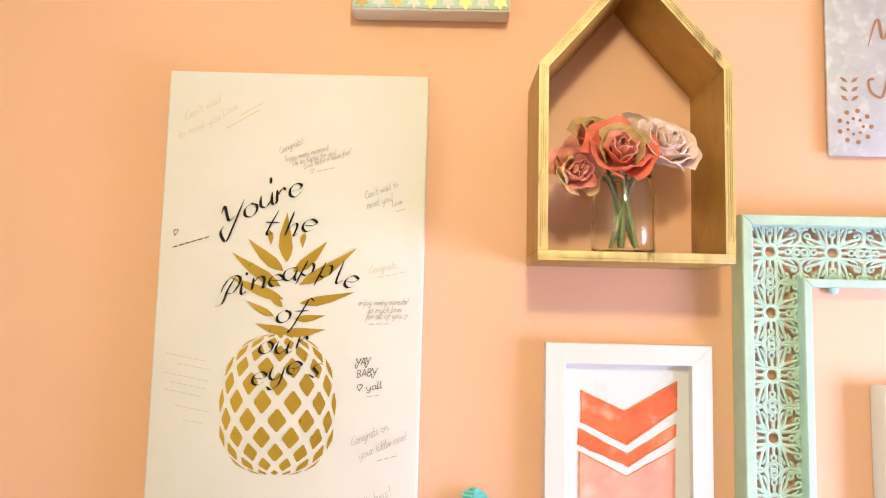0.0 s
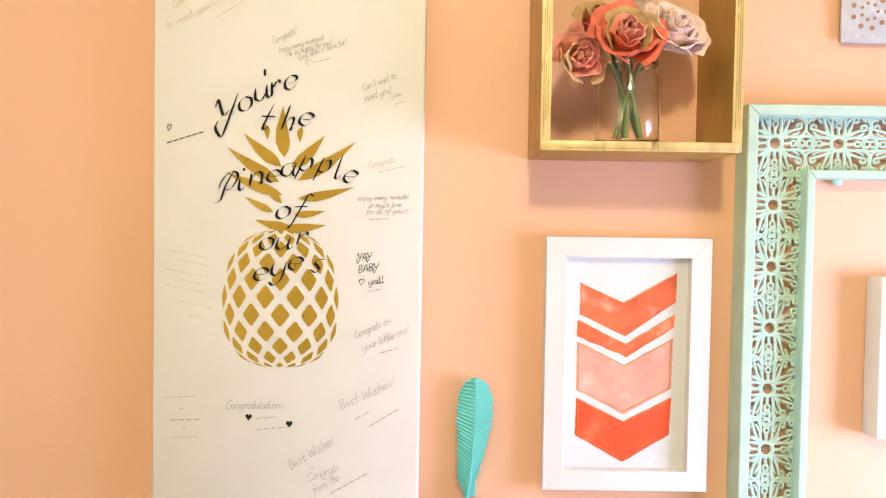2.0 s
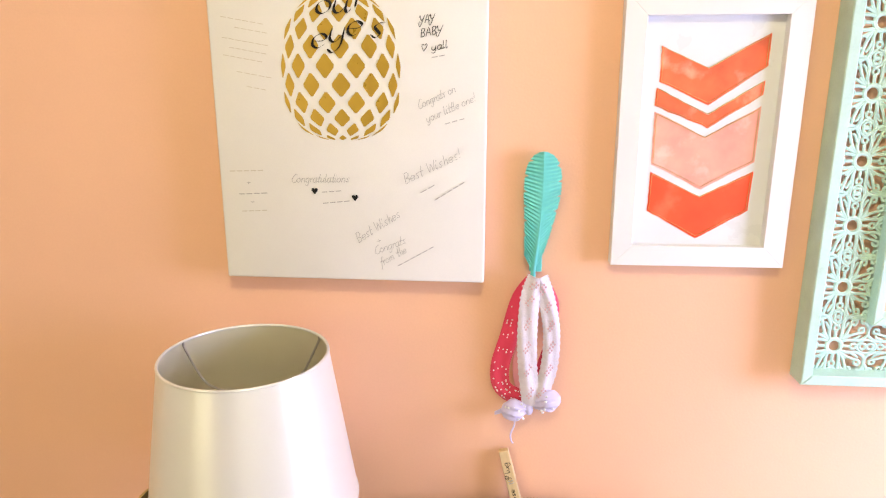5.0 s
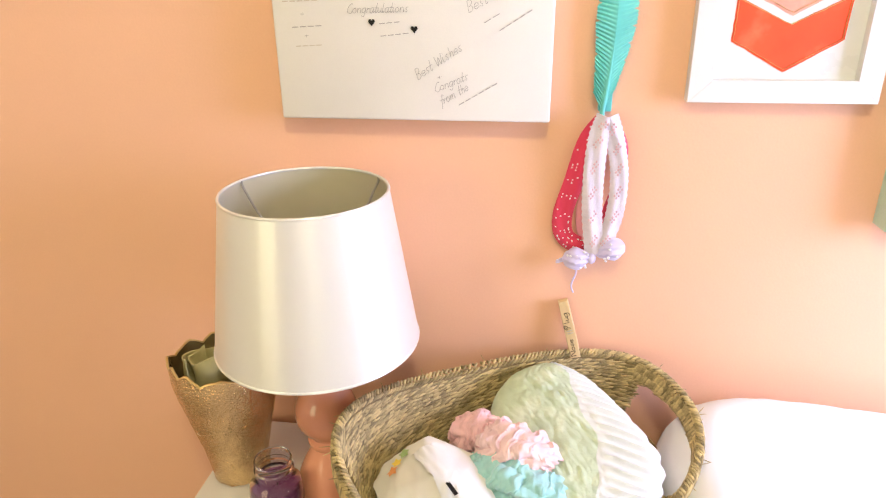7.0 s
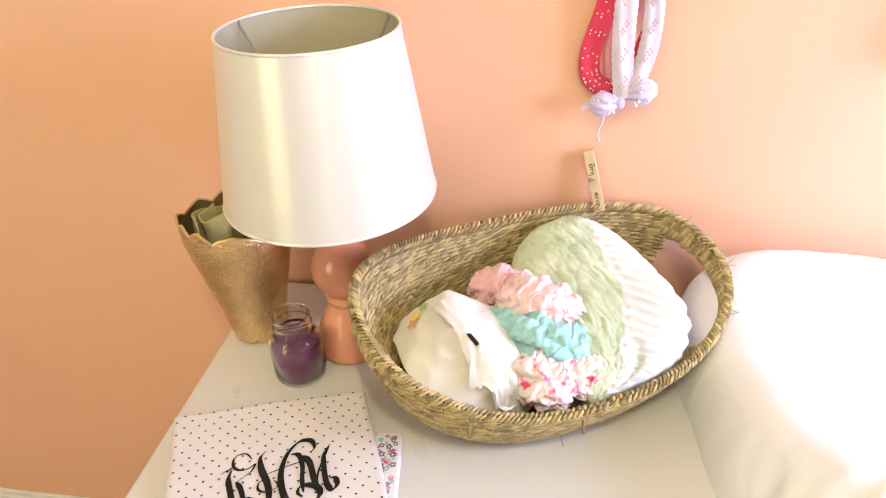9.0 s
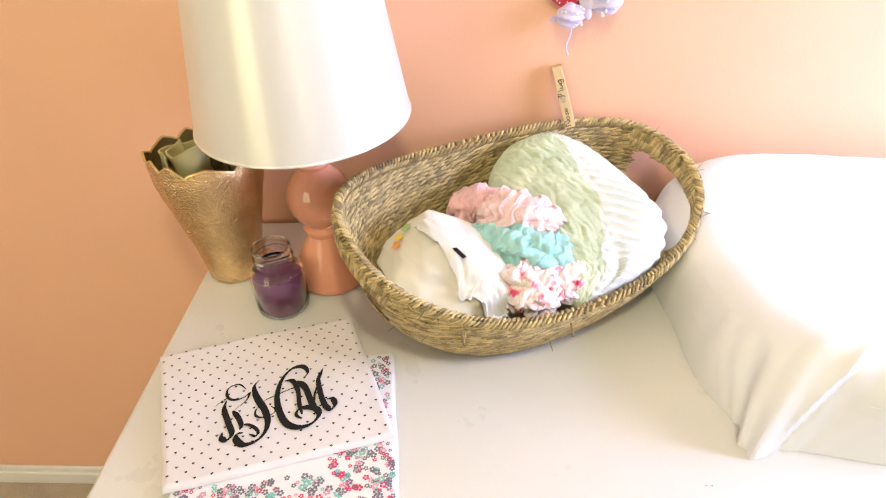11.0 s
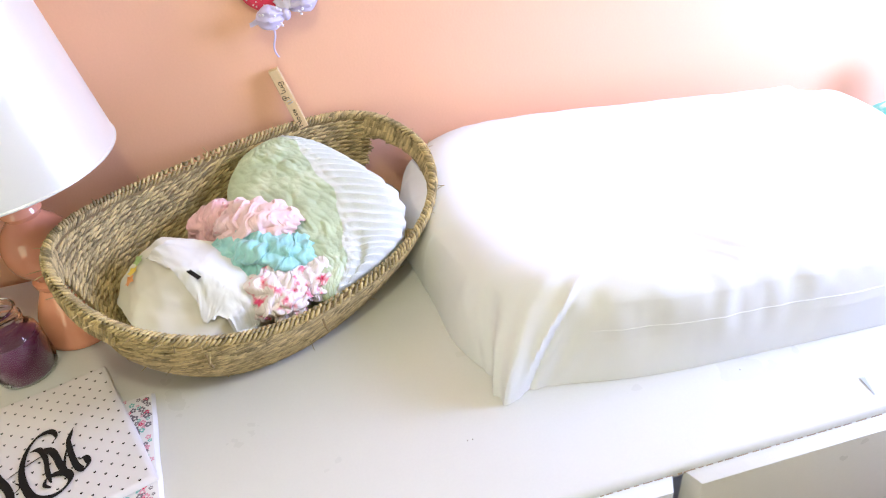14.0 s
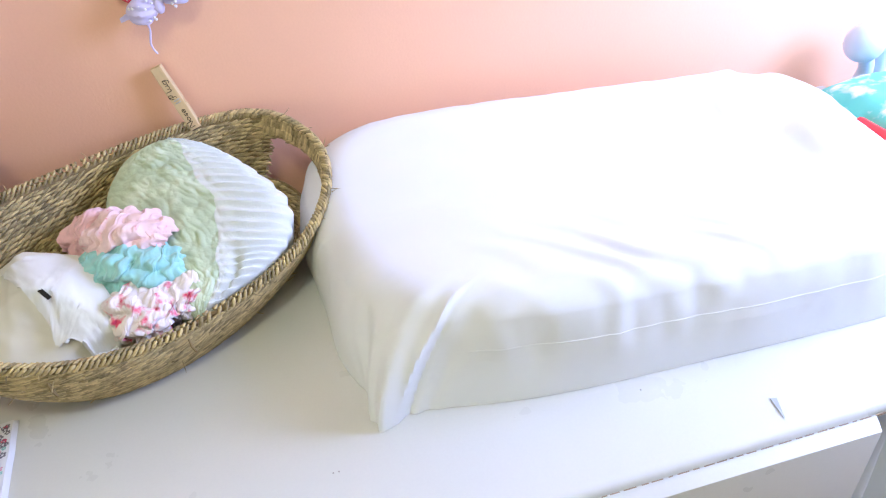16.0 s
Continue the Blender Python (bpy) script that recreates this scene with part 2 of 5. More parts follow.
structure("wall_west", boxed((X0 - 0.1, Y0, 0), (X0, 0, ZC)), M["white_wall"])
# the right-hand wall has the window's opening
WY0, WY1, WZ0, WZ1 = -1.15, -0.12, 0.85, 2.05
bm = bmesh.new()
box(bm, (X1, Y0, 0), (X1 + 0.1, WY0, ZC))
box(bm, (X1, WY1, 0), (X1 + 0.1, 0, ZC))
box(bm, (X1, WY0, 0), (X1 + 0.1, WY1, WZ0))
box(bm, (X1, WY0, WZ1), (X1 + 0.1, WY1, ZC))
structure("wall_east", bm, M["white_wall"])
bm = boxed((X0, -0.014, 0), (X1, 0, 0.042), 0.003)
box(bm, (X0, -0.009, 0.040), (X1, 0, 0.06), 0.003)
structure("baseboard", bm, M["trim"])

# ---- wall canvas with the pineapple ----
CT, CB, CW = 2.131, 1.351, 0.381
canvas = thing("wall_canvas", (CW / 2, 0, CB), "tall white stretched canvas with gold pineapple and handwritten notes", "canvas print")
canvas.matrix_world = pose(CW / 2, 0, CB, 0, 0.25, 0)
part("panel", boxed((-CW / 2, -0.035, 0), (CW / 2, -0.002, CT - CB), 0.003, 3), M["canvas"], canvas)

# ---- framed chevron print ----
frame_thing = thing("picture_frame", (0.6805, 0, 1.378), "white wooden picture frame with coral chevron watercolour print", "picture frame")
FW, FH, FB = 0.119, 0.368, 0.029
for side in (-1, 1):
    part("frame_bar", prism([(side * FW, 0), (side * FW, FH), (side * (FW - FB), FH - FB), (side * (FW - FB), FB)], -0.022, -0.001, bevel=0.0006), M["white_frame"], frame_thing, smooth=False)
for z0, z1 in ((0, FB), (FH, FH - FB)):
    part("frame_bar", prism([(-FW, z0), (FW, z0), (FW - FB, z1), (-FW + FB, z1)], -0.022, -0.001, bevel=0.0006), M["white_frame"], frame_thing, smooth=False)
part("print", boxed((-FW + FB - 0.004, -0.008, FB - 0.004), (FW - FB + 0.004, -0.004, FH - FB + 0.004)), M["art_paper"], frame_thing)

# ---- house-shaped shelf ----
HX, HB, HE, HA, HW, HD = 0.6635, 1.857, 2.121, 2.268, 0.129, 0.124
house = thing("house_shelf", (HX, 0, HB), "house-shaped gold-painted wooden shadow box with worn edges", "shelf")
T = 0.013
e, a = HE - HB, HA - HB
roof = Vector((HW, a - e)).normalized()
inner = T / roof.x


def worn_front(ob):
    """Worn paint on the faces that look into the room."""
    ob.data.materials.append(M["gold_edge"])
    for p in ob.data.polygons:
        p.material_index = 1 if p.normal.y < -0.8 else 0


worn_front(part("bottom_board", boxed((-HW, -HD, 0), (HW, 0, T), 0.001), M["gold_wood"], house))
for side in (-1, 1):
    ie = e - inner + T * roof.y / roof.x
    worn_front(part("side_board", prism([(side * HW, T), (side * HW, e), (side * (HW - T), ie), (side * (HW - T), T)], -HD, 0), M["gold_wood"], house, smooth=False))
    worn_front(part("roof_board", prism([(side * HW, e), (0, a), (0, a - inner), (side * (HW - T), ie)], -HD, 0), M["gold_wood"], house, smooth=False))
M["ply_line"] = material("bare_ply_seam", (0.20, 0.12, 0.045), 0.7, vary=0.3, scale=90)
random.seed(21)
for d in (0.0036, 0.0062, 0.0092):
    ze, za, w = e - (inner - T * roof.y / roof.x) * d / T, a - inner * d / T, HW - d
    for p0, p1 in (((-w, T), (-w, ze)), ((w, T), (w, ze)), ((-w, ze), (0, za)), ((w, ze), (0, za)), ((-w, d), (w, d))):
        p0, p1 = Vector(p0), Vector(p1)
        along = (p1 - p0).normalized()
        n = Vector((-along.y, along.x))
        s = random.uniform(0, 0.03) if along.y or d < 0.005 else 9
        while s < (p1 - p0).length - 0.01:
            s2 = min(s + random.uniform(0.03, 0.22), (p1 - p0).length)
            h = n * random.uniform(0.00012, 0.0004)
            q0, q1 = p0 + along * s, p0 + along * s2
            part("ply_line", prism([tuple(q0 - h * 0.4), tuple(q1 - h), tuple(q1 + h * 0.4), tuple(q0 + h)], -HD - 0.0004, -HD + 0.001), M["ply_line"], house, smooth=False)
            s = s2 + random.uniform(0.002, 0.03)

# ---- mint fretwork frame ----
MX0, MZ0, MZ1, MW, BAR = 0.838, 1.209, 1.936, 0.56, 0.102
MX1 = MX0 + MW
mint = thing("fretwork_frame", ((MX0 + MX1) / 2, 0, MZ0), "open mint-green metal frame with pierced floral fretwork", "wall frame")
mh, mw = MZ1 - MZ0, MW / 2


def rails(name, w, z0, z1, t, y0, y1):
    """Four mitred bars round an opening."""
    for side in (-1, 1):
        part(name, prism([(side * w, z0), (side * w, z1), (side * (w - t), z1 - t), (side * (w - t), z0 + t)], y0, y1, bevel=0.0015), M["mint"], mint, smooth=False)
    for za, zb in ((z0, z0 + t), (z1, z1 - t)):
        part(name, prism([(-w, za), (w, za), (w - t, zb), (-w + t, zb)], y0, y1, bevel=0.0015), M["mint"], mint, smooth=False)


rails("outer_rail", mw, 0, mh, 0.0150, -0.039, -0.001)
rails("inner_rail", mw - BAR + 0.012, BAR - 0.012, mh - BAR + 0.012, 0.012, -0.031, -0.001)

# ---- dresser ----
DX0, DX1, DY, DZ = -0.14, 1.5, -0.645, 0.80
dresser = thing("dresser", (0.5, -0.33, 0), "long white lacquered dresser with drawers against the peach wall", "dresser")
ox, oy = 0.5, -0.33


def db(lo, hi, bevel=0.0015):
    return boxed((lo[0] - ox, lo[1] - oy, lo[2]), (hi[0] - ox, hi[1] - oy, hi[2]), bevel)


part("top", boxed((DX0 - ox, DY + 0.009 - oy, DZ - 0.022), (DX1 - ox, -0.016 - oy, DZ), 0.008, 5), M["dresser"], dresser)
part("carcass", db((DX0 + 0.012, DY + 0.035, 0.06), (1.085, -0.02, DZ - 0.023)), M["dresser"], dresser)
part("side_panel", db((DX1 - 0.03, DY + 0.03, 0), (DX1 - 0.01, -0.02, DZ - 0.023)), M["dresser"], dresser)
for row in range(3):
    z1 = DZ - 0.011 - row * 0.242
    for x0, x1 in ((-0.126, 0.295), (0.305, 0.744), (0.757, 1.098)):
        bm = bmesh.new()
        outline = [(x0 - ox, DY + 0.011 - oy), (x1 - ox, DY + 0.011 - oy), (x1 - 0.010 - ox, DY - 0.010 - oy), (x0 + 0.010 - ox, DY - 0.010 - oy)]
        low, high = ([bm.verts.new((a, b, z)) for a, b in outline] for z in (z1 - 0.232, z1))
        bm.faces.new(low), bm.faces.new(high[::-1])
        for k in range(4):
            bm.faces.new((low[k], low[(k + 1) % 4], high[(k + 1) % 4], high[k]))
        bmesh.ops.bevel(bm, geom=bm.edges[:], offset=0.0012, segments=2, profile=0.5, affect="EDGES")
        part("drawer_front", bm, M["dresser"], dresser)
for x in (DX0 + 0.03, 1.03):
    for y in (DY + 0.06, -0.08):
        part("leg", db((x, y, 0), (x + 0.04, y + 0.04, 0.06)), M["dresser"], dresser)


# ---- single-stroke lettering ----
# each letter: its width, then strokes of (x, y) pairs in hex digits, baseline 3, small letters up to 7, tall ones up to b
LETTERS = {
    "a": "6 57 37 16 14 23 43 56/57 54 63 74", "b": "6 2b 26 23/26 47 56 55 43 23", "c": "5 56 37 16 14 33 54", "d": "6 56 37 16 14 33 55/6b 54 63 74",
    "e": "5 15 45 56 37 16 14 33 54", "f": "4 6a 4b 38 25 12 00 01/07 57", "g": "6 57 37 16 14 33 55/57 53 40 20 11", "h": "6 2b 23/25 47 56 53 64",
    "i": "3 17 14 23 34/2a 29", "j": "3 27 21 00/2a 29", "k": "6 2b 23/57 25 53", "l": "3 1b 14 23 34", "m": "9 17 13/15 37 46 43/45 67 76 73 84",
    "n": "6 17 13/15 37 56 53 64", "o": "6 37 16 14 33 54 56 37 47", "p": "6 28 10/26 47 56 54 33 14", "r": "4 17 13/15 37 46", "s": "5 57 37 26 35 44 33 14",
    "t": "4 3b 24 33 44/07 57", "u": "6 17 14 33 55/57 54 63 74", "v": "5 17 33 57", "w": "8 17 23 46 63 87", "y": "6 17 14 33 55/57 52 30 11",
    "A": "7 13 4b 73/26 66", "B": "7 2b 23/2b 5b 69 47 27/47 66 64 43 23", "C": "7 7a 5b 28 15 33 63 75", "E": "6 6b 3b 28 47/47 25 33 64",
    "G": "8 7a 5b 28 15 33 63 66 46", "I": "4 2b 23", "L": "6 2b 23 63", "N": "8 13 1b 73 7b", "M": "9 13 3b 55 7b 93", "W": "9 1b 33 59 73 9b", "P": "8 3c 28 24 03/07 09 1b 3c 5b 59 47 27",
    "Y": "8 09 1b 28 36 57/8b 67 43 20 03 15", "'": "2 1b 19", "!": "2 2b 26/23 24", ",": "2 13 02", "+": "5 27 23/05 45", " ": "4",
    "*": "8 43 17 29 48 69 77 43",
}


def stroke_line(bm, line, width, place, lift, nib=None, thin=0.13):
    """A flat inked line; with a nib angle its width swells on strokes across the nib."""
    m = len(line)
    left, right = [], []
    for i, p in enumerate(line):
        d = line[min(i + 1, m - 1)] - line[max(i - 1, 0)]
        d = d.normalized() if d.length > 1e-9 else Vector((1, 0))
        w = width
        if nib is not None:
            w *= thin + (1.13 - thin) * abs(math.sin(math.atan2(d.y, d.x) - nib)) ** 1.6
            w *= min(1.0, 0.25 + 4 * min(i, m - 1 - i) / m)
        side = Vector((-d.y, d.x)) * w / 2
        left.append(bm.verts.new(place(p + side, lift)))
        right.append(bm.verts.new(place(p - side, lift)))
    for i in range(m - 1):
        bm.faces.new((left[i], left[i + 1], right[i + 1], right[i]))


def write(bm, words, at, width, tall, angle, pen, place, lift, slant=0.25, nib=None, bow=0.0):
    """Writes words from the point at, width long, small letters tall high."""
    total = sum(int(LETTERS[c].split()[0]) for c in words)
    step, k, x = width / total, tall / 4, 0.0
    turn = Matrix.Rotation(radians(angle), 2)
    for c in words:
        head, *rest = LETTERS[c].split(" ", 1)
        for s in (rest[0].split("/") if rest else []):
            pts = []
            for q in s.split():
                px, py = int(q[0], 16), int(q[1], 16) - 3
                gx = x + px * min(step, k * 1.9) + py * k * slant
                rise = bow * math.sin(math.pi * min(max(gx / width, 0), 1))
                pts.append(turn @ Vector((gx, py * k + rise)) + Vector(at))
            stroke_line(bm, spline(pts, 5), pen, place, lift, nib)
        x += int(head) * step


# ---- the canvas: lettering, pineapple, notes ----
def on_canvas(p, lift):
    """p in metres from the canvas's top left corner."""
    return (p.x - CW / 2, -0.035 - lift, CT - CB + p.y)


PEX, PEZ, PW, PH = 0.1815, -0.4795, 0.083, 0.0985


def pineapple_point(lon, lat):
    """Longitude and latitude on the fruit, flattened on the canvas."""
    z = math.sin(lat)
    wide = (1 - abs(z) ** 2.6) ** 0.42 * (1.0 - 0.05 * z)
    return Vector((PEX + PW * math.sin(lon) * wide, PEZ + PH * z))


rows = 5
for j in range(-rows, rows + 1):
    lat = -j * 0.262 + 0.03
    for i in range(-3, 4):
        lon = (i + (0.0 if j % 2 else 0.5)) * 0.53
        if abs(lon) > 1.42 or abs(lat) > 1.40:
            continue
        dl, dv = 0.172, 0.185
        if j == rows or j == -rows:
            dv *= 0.7
        corner = [pineapple_point(max(min(lon + a, 1.5), -1.5), max(min(lat + b, 1.45), -1.45)) for a, b in ((dl, 0), (0, dv), (-dl, 0), (0, -dv))]
        outline = []
        for k in range(4):
            p, q = corner[k], corner[(k + 1) % 4]
            outline += [p.lerp(q, 0.12), p.lerp(q, 0.88)]
        flat_pts = [(p.x - CW / 2, CT - CB + p.y) for p in outline]
        part("diamond", prism(flat_pts, -0.0356, -0.0345), M["gold_vinyl"], canvas, smooth=False)
# the crown: tip, root and half width of every leaf, in millimetres
CROWN = ((183, 207, 185, 279, 12), (161, 255, 158, 233, 5), (207, 258, 209, 236, 5), (128, 246, 181, 292, 10), (242, 247, 195, 293, 10),
         (105, 266, 178, 314, 10), (285, 256, 204, 311, 10), (103, 301, 183, 332, 9), (284, 319, 206, 337, 8), (130, 335, 170, 356, 6),
         (244, 353, 200, 359, 6), (157, 315, 182, 343, 6), (144, 367, 197, 379, 8), (245, 373, 184, 378, 8))
for k, (tx, ty, bx, by, w) in enumerate(CROWN):
    tip, root = Vector((tx, -ty)) / 1000, Vector((bx, -by)) / 1000
    along = root - tip
    side = Vector((-along.y, along.x)).normalized() * w / 1000
    bend = side * (0.25 if tx > 185 else -0.25)
    pts = [tip]
    pts += [tip + along * s + side * f + bend * math.sin(math.pi * s) for s, f in ((0.2, 0.32), (0.45, 0.72), (0.7, 0.9), (0.86, 0.62))]
    pts += [root]
    pts += [tip + along * s - side * f + bend * math.sin(math.pi * s) for s, f in ((0.86, 0.5), (0.7, 0.78), (0.45, 0.66), (0.2, 0.3))]
    lift = 0.0356 + 0.00005 * k
    part("crown_leaf", prism([(p.x - CW / 2, CT - CB + p.y) for p in pts], -lift, -0.0345), M["gold_vinyl"], canvas, smooth=False)
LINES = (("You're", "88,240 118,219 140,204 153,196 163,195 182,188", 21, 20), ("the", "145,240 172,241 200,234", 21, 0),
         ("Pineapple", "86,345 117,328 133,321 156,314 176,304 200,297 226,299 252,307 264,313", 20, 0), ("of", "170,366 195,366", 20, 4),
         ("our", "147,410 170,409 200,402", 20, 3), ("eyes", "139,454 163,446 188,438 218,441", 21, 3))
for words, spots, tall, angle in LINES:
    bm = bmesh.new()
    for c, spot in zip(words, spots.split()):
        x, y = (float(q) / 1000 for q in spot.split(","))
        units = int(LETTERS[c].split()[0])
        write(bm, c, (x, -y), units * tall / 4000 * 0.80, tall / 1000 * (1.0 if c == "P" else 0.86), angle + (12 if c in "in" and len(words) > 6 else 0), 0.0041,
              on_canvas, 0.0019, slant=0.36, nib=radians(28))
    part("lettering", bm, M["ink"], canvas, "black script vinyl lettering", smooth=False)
PENS = {"y": "ink_yellow", "g": "ink_grey", "k": "ink", "b": "ink", "f": "ink_faded"}
NOTES = (
    ("Can't wait", 27, 75, 59, 5.7, 30, "y"), ("to meet you", 19, 104, 67, 5.7, 28, "y"), ("Love", 81, 68, 26, 5.7, 30, "y"), ("-", 89, 88, 57, 6, 32, "y"),
    ("-", 108, 68, 39, 5.7, 32, "y"), ("Congrats!", 167, 121, 37, 4.6, 25, "g"), ("Enjoy every moment", 175, 133, 66, 4, 17, "g"),
    ("I'm so happy for you!", 186, 139, 66, 4, 17, "g"), ("God bless + have fun!", 203, 143, 72, 4, 20, "g"), ("*", 212, 150, 7, 4.9, 10, "g"),
    ("-", 222, 148, 28, 4.9, 14, "g"), ("Can't wait to", 294, 184, 51, 4.9, 22, "g"), ("meet you!", 297, 199, 39, 5.5, 20, "g"), ("Love", 333, 195, 16, 4.1, 20, "g"),
    ("-", 339, 204, 16, 4.5, 20, "g"), ("*", 18, 245, 8, 6, 5, "k"), ("-", 20, 265, 56, 8, 18, "k"), ("Congrats", 303, 293, 41, 4.9, 15, "f"),
    ("-", 317, 300, 41, 5.7, 14, "f"), ("enjoy every minute!", 289, 338, 71, 4.4, 3, "g"), ("so much love", 303, 348, 48, 4.4, 3, "g"),
    ("for all of you", 301, 357, 51, 4.4, 3, "g"), ("*", 354, 356, 6, 4.5, 0, "g"), ("-", 305, 366, 30, 4.5, 3, "g"))
NOTES_BELOW = (
    ("YAY", 289, 423, 21, 5, 8, "k"), ("BABY", 290, 440, 31, 5, 10, "k"), ("*", 291, 458, 9, 6, 5, "k"), ("yall", 305, 457, 23, 5, 10, "k"),
    ("-", 306, 468, 20, 5, 10, "g"), ("Congrats on", 288, 534, 56, 5.7, 25, "g"), ("your little one!", 299, 552, 72, 5.7, 24, "g"), ("-", 324, 556, 30, 5.7, 16, "g"),
    ("Best Wishes!", 267, 638, 87, 7, 26, "g"), ("-", 290, 652, 26, 6, 30, "g"), ("-", 311, 662, 51, 7, 32, "g"), ("Congratulations", 104, 637, 84, 6, 1, "g"),
    ("-", 148, 653, 30, 6, 5, "g"), ("-", 149, 669, 41, 6, 6, "g"), ("-", 15, 625, 51, 7, 2, "f"), ("+", 39, 640, 7, 4, 0, "g"), ("-", 26, 658, 44, 7, 3, "g"),
    ("+", 43, 668, 7, 4, 0, "g"), ("-", 29, 683, 39, 7, 3, "f"), ("Best Wishes", 198, 725, 75, 7, 33, "g"), ("+", 227, 723, 7, 4, 20, "g"),
    ("Congrats", 223, 741, 49, 6, 22, "g"), ("from the", 232, 758, 43, 6, 30, "g"), ("-", 257, 760, 62, 7, 30, "g"))
FADED = tuple(("-", 18 + dx, 414 + dy, w, 4.9, -10, "f") for dx, dy, w in ((0, 0, 61), (18, 14, 48), (0, 27, 66), (9, 40, 54), (0, 50, 57), (17, 72, 52), (30, 92, 30)))
for words, x, y, wide, tall, angle, pen in NOTES + NOTES_BELOW + FADED:
    bm, at = bmesh.new(), Vector((x, -y)) / 1000
    if words == "-":
        d = Matrix.Rotation(radians(angle), 2) @ Vector((1, 0))
        n = Vector((-d.y, d.x)) * tall / 2400
        for s in range(max(2, int(wide / 9))):
            a_, b_ = (s + 0.08) / max(2, int(wide / 9)), (s + 0.86) / max(2, int(wide / 9))
            stroke_line(bm, [at + d * wide / 1000 * q + n for q in (a_, b_)], tall / 5600, on_canvas, 0.0008)
    else:
        write(bm, words, at, wide / 1000, tall / 1000, angle, 0.00085 if pen == "k" else 0.00062, on_canvas, 0.0008)
    part("note", bm, M[PENS[pen]], canvas, smooth=False)
for x, y in ((138, 649), (196, 658)):
    pts = [(x / 1000 - CW / 2 + 0.006 * a, CT - CB - y / 1000 + 0.006 * b) for a, b in ((0, -0.8), (-0.8, 0.2), (-0.6, 0.7), (-0.2, 0.7), (0, 0.4), (0.2, 0.7), (0.6, 0.7), (0.8, 0.2))]
    part("inked_heart", prism(pts, -0.0356, -0.0345), M["ink"], canvas, smooth=False)

# ---- chevrons of the framed print ----
CHEVRONS = (("coral_a", (0.614, 1.684, 0.677, 1.655, 0.754, 1.700), (0.754, 1.658, 0.681, 1.606, 0.614, 1.638)),
            ("coral_a", (0.611, 1.629, 0.682, 1.593, 0.752, 1.639), (0.752, 1.620, 0.683, 1.576, 0.610, 1.606)),
            ("coral_b", (0.611, 1.598, 0.681, 1.564, 0.751, 1.605), (0.750, 1.530, 0.681, 1.491, 0.611, 1.526)),
            ("coral_c", (0.611, 1.515, 0.681, 1.481, 0.750, 1.517), (0.748, 1.462, 0.680, 1.421, 0.610, 1.460)))
for name, top, low in CHEVRONS:
    flat_pts = [(a - 0.6805, b - 1.378 - 0.005) for pts in (top, low) for a, b in zip(pts[::2], pts[1::2])]
    rough_line = []
    for k in range(6):
        p, q = Vector(flat_pts[k]), Vector(flat_pts[(k + 1) % 6])
        for s in range(8):
            r = p.lerp(q, s / 8)
            rough_line.append((r.x + 0.0012 * nz(r.x, r.y, 0, 160), r.y + 0.0012 * nz(r.x, r.y, 3, 160)))
    chevron = part("chevron", prism(rough_line, -0.0085, -0.0078), M[name], frame_thing, smooth=False)
    c = Vector(np.mean(np.array(rough_line), axis=0))
    edge = [(c.x + (x - c.x) * 0.965, c.y + (z - c.y) * 0.93) for x, z in rough_line]
    part("gold_line", tube([(x, -0.0086, z) for x, z in edge], 0.0009, 5, True, flat=0.4), M["gold_line"], chevron)

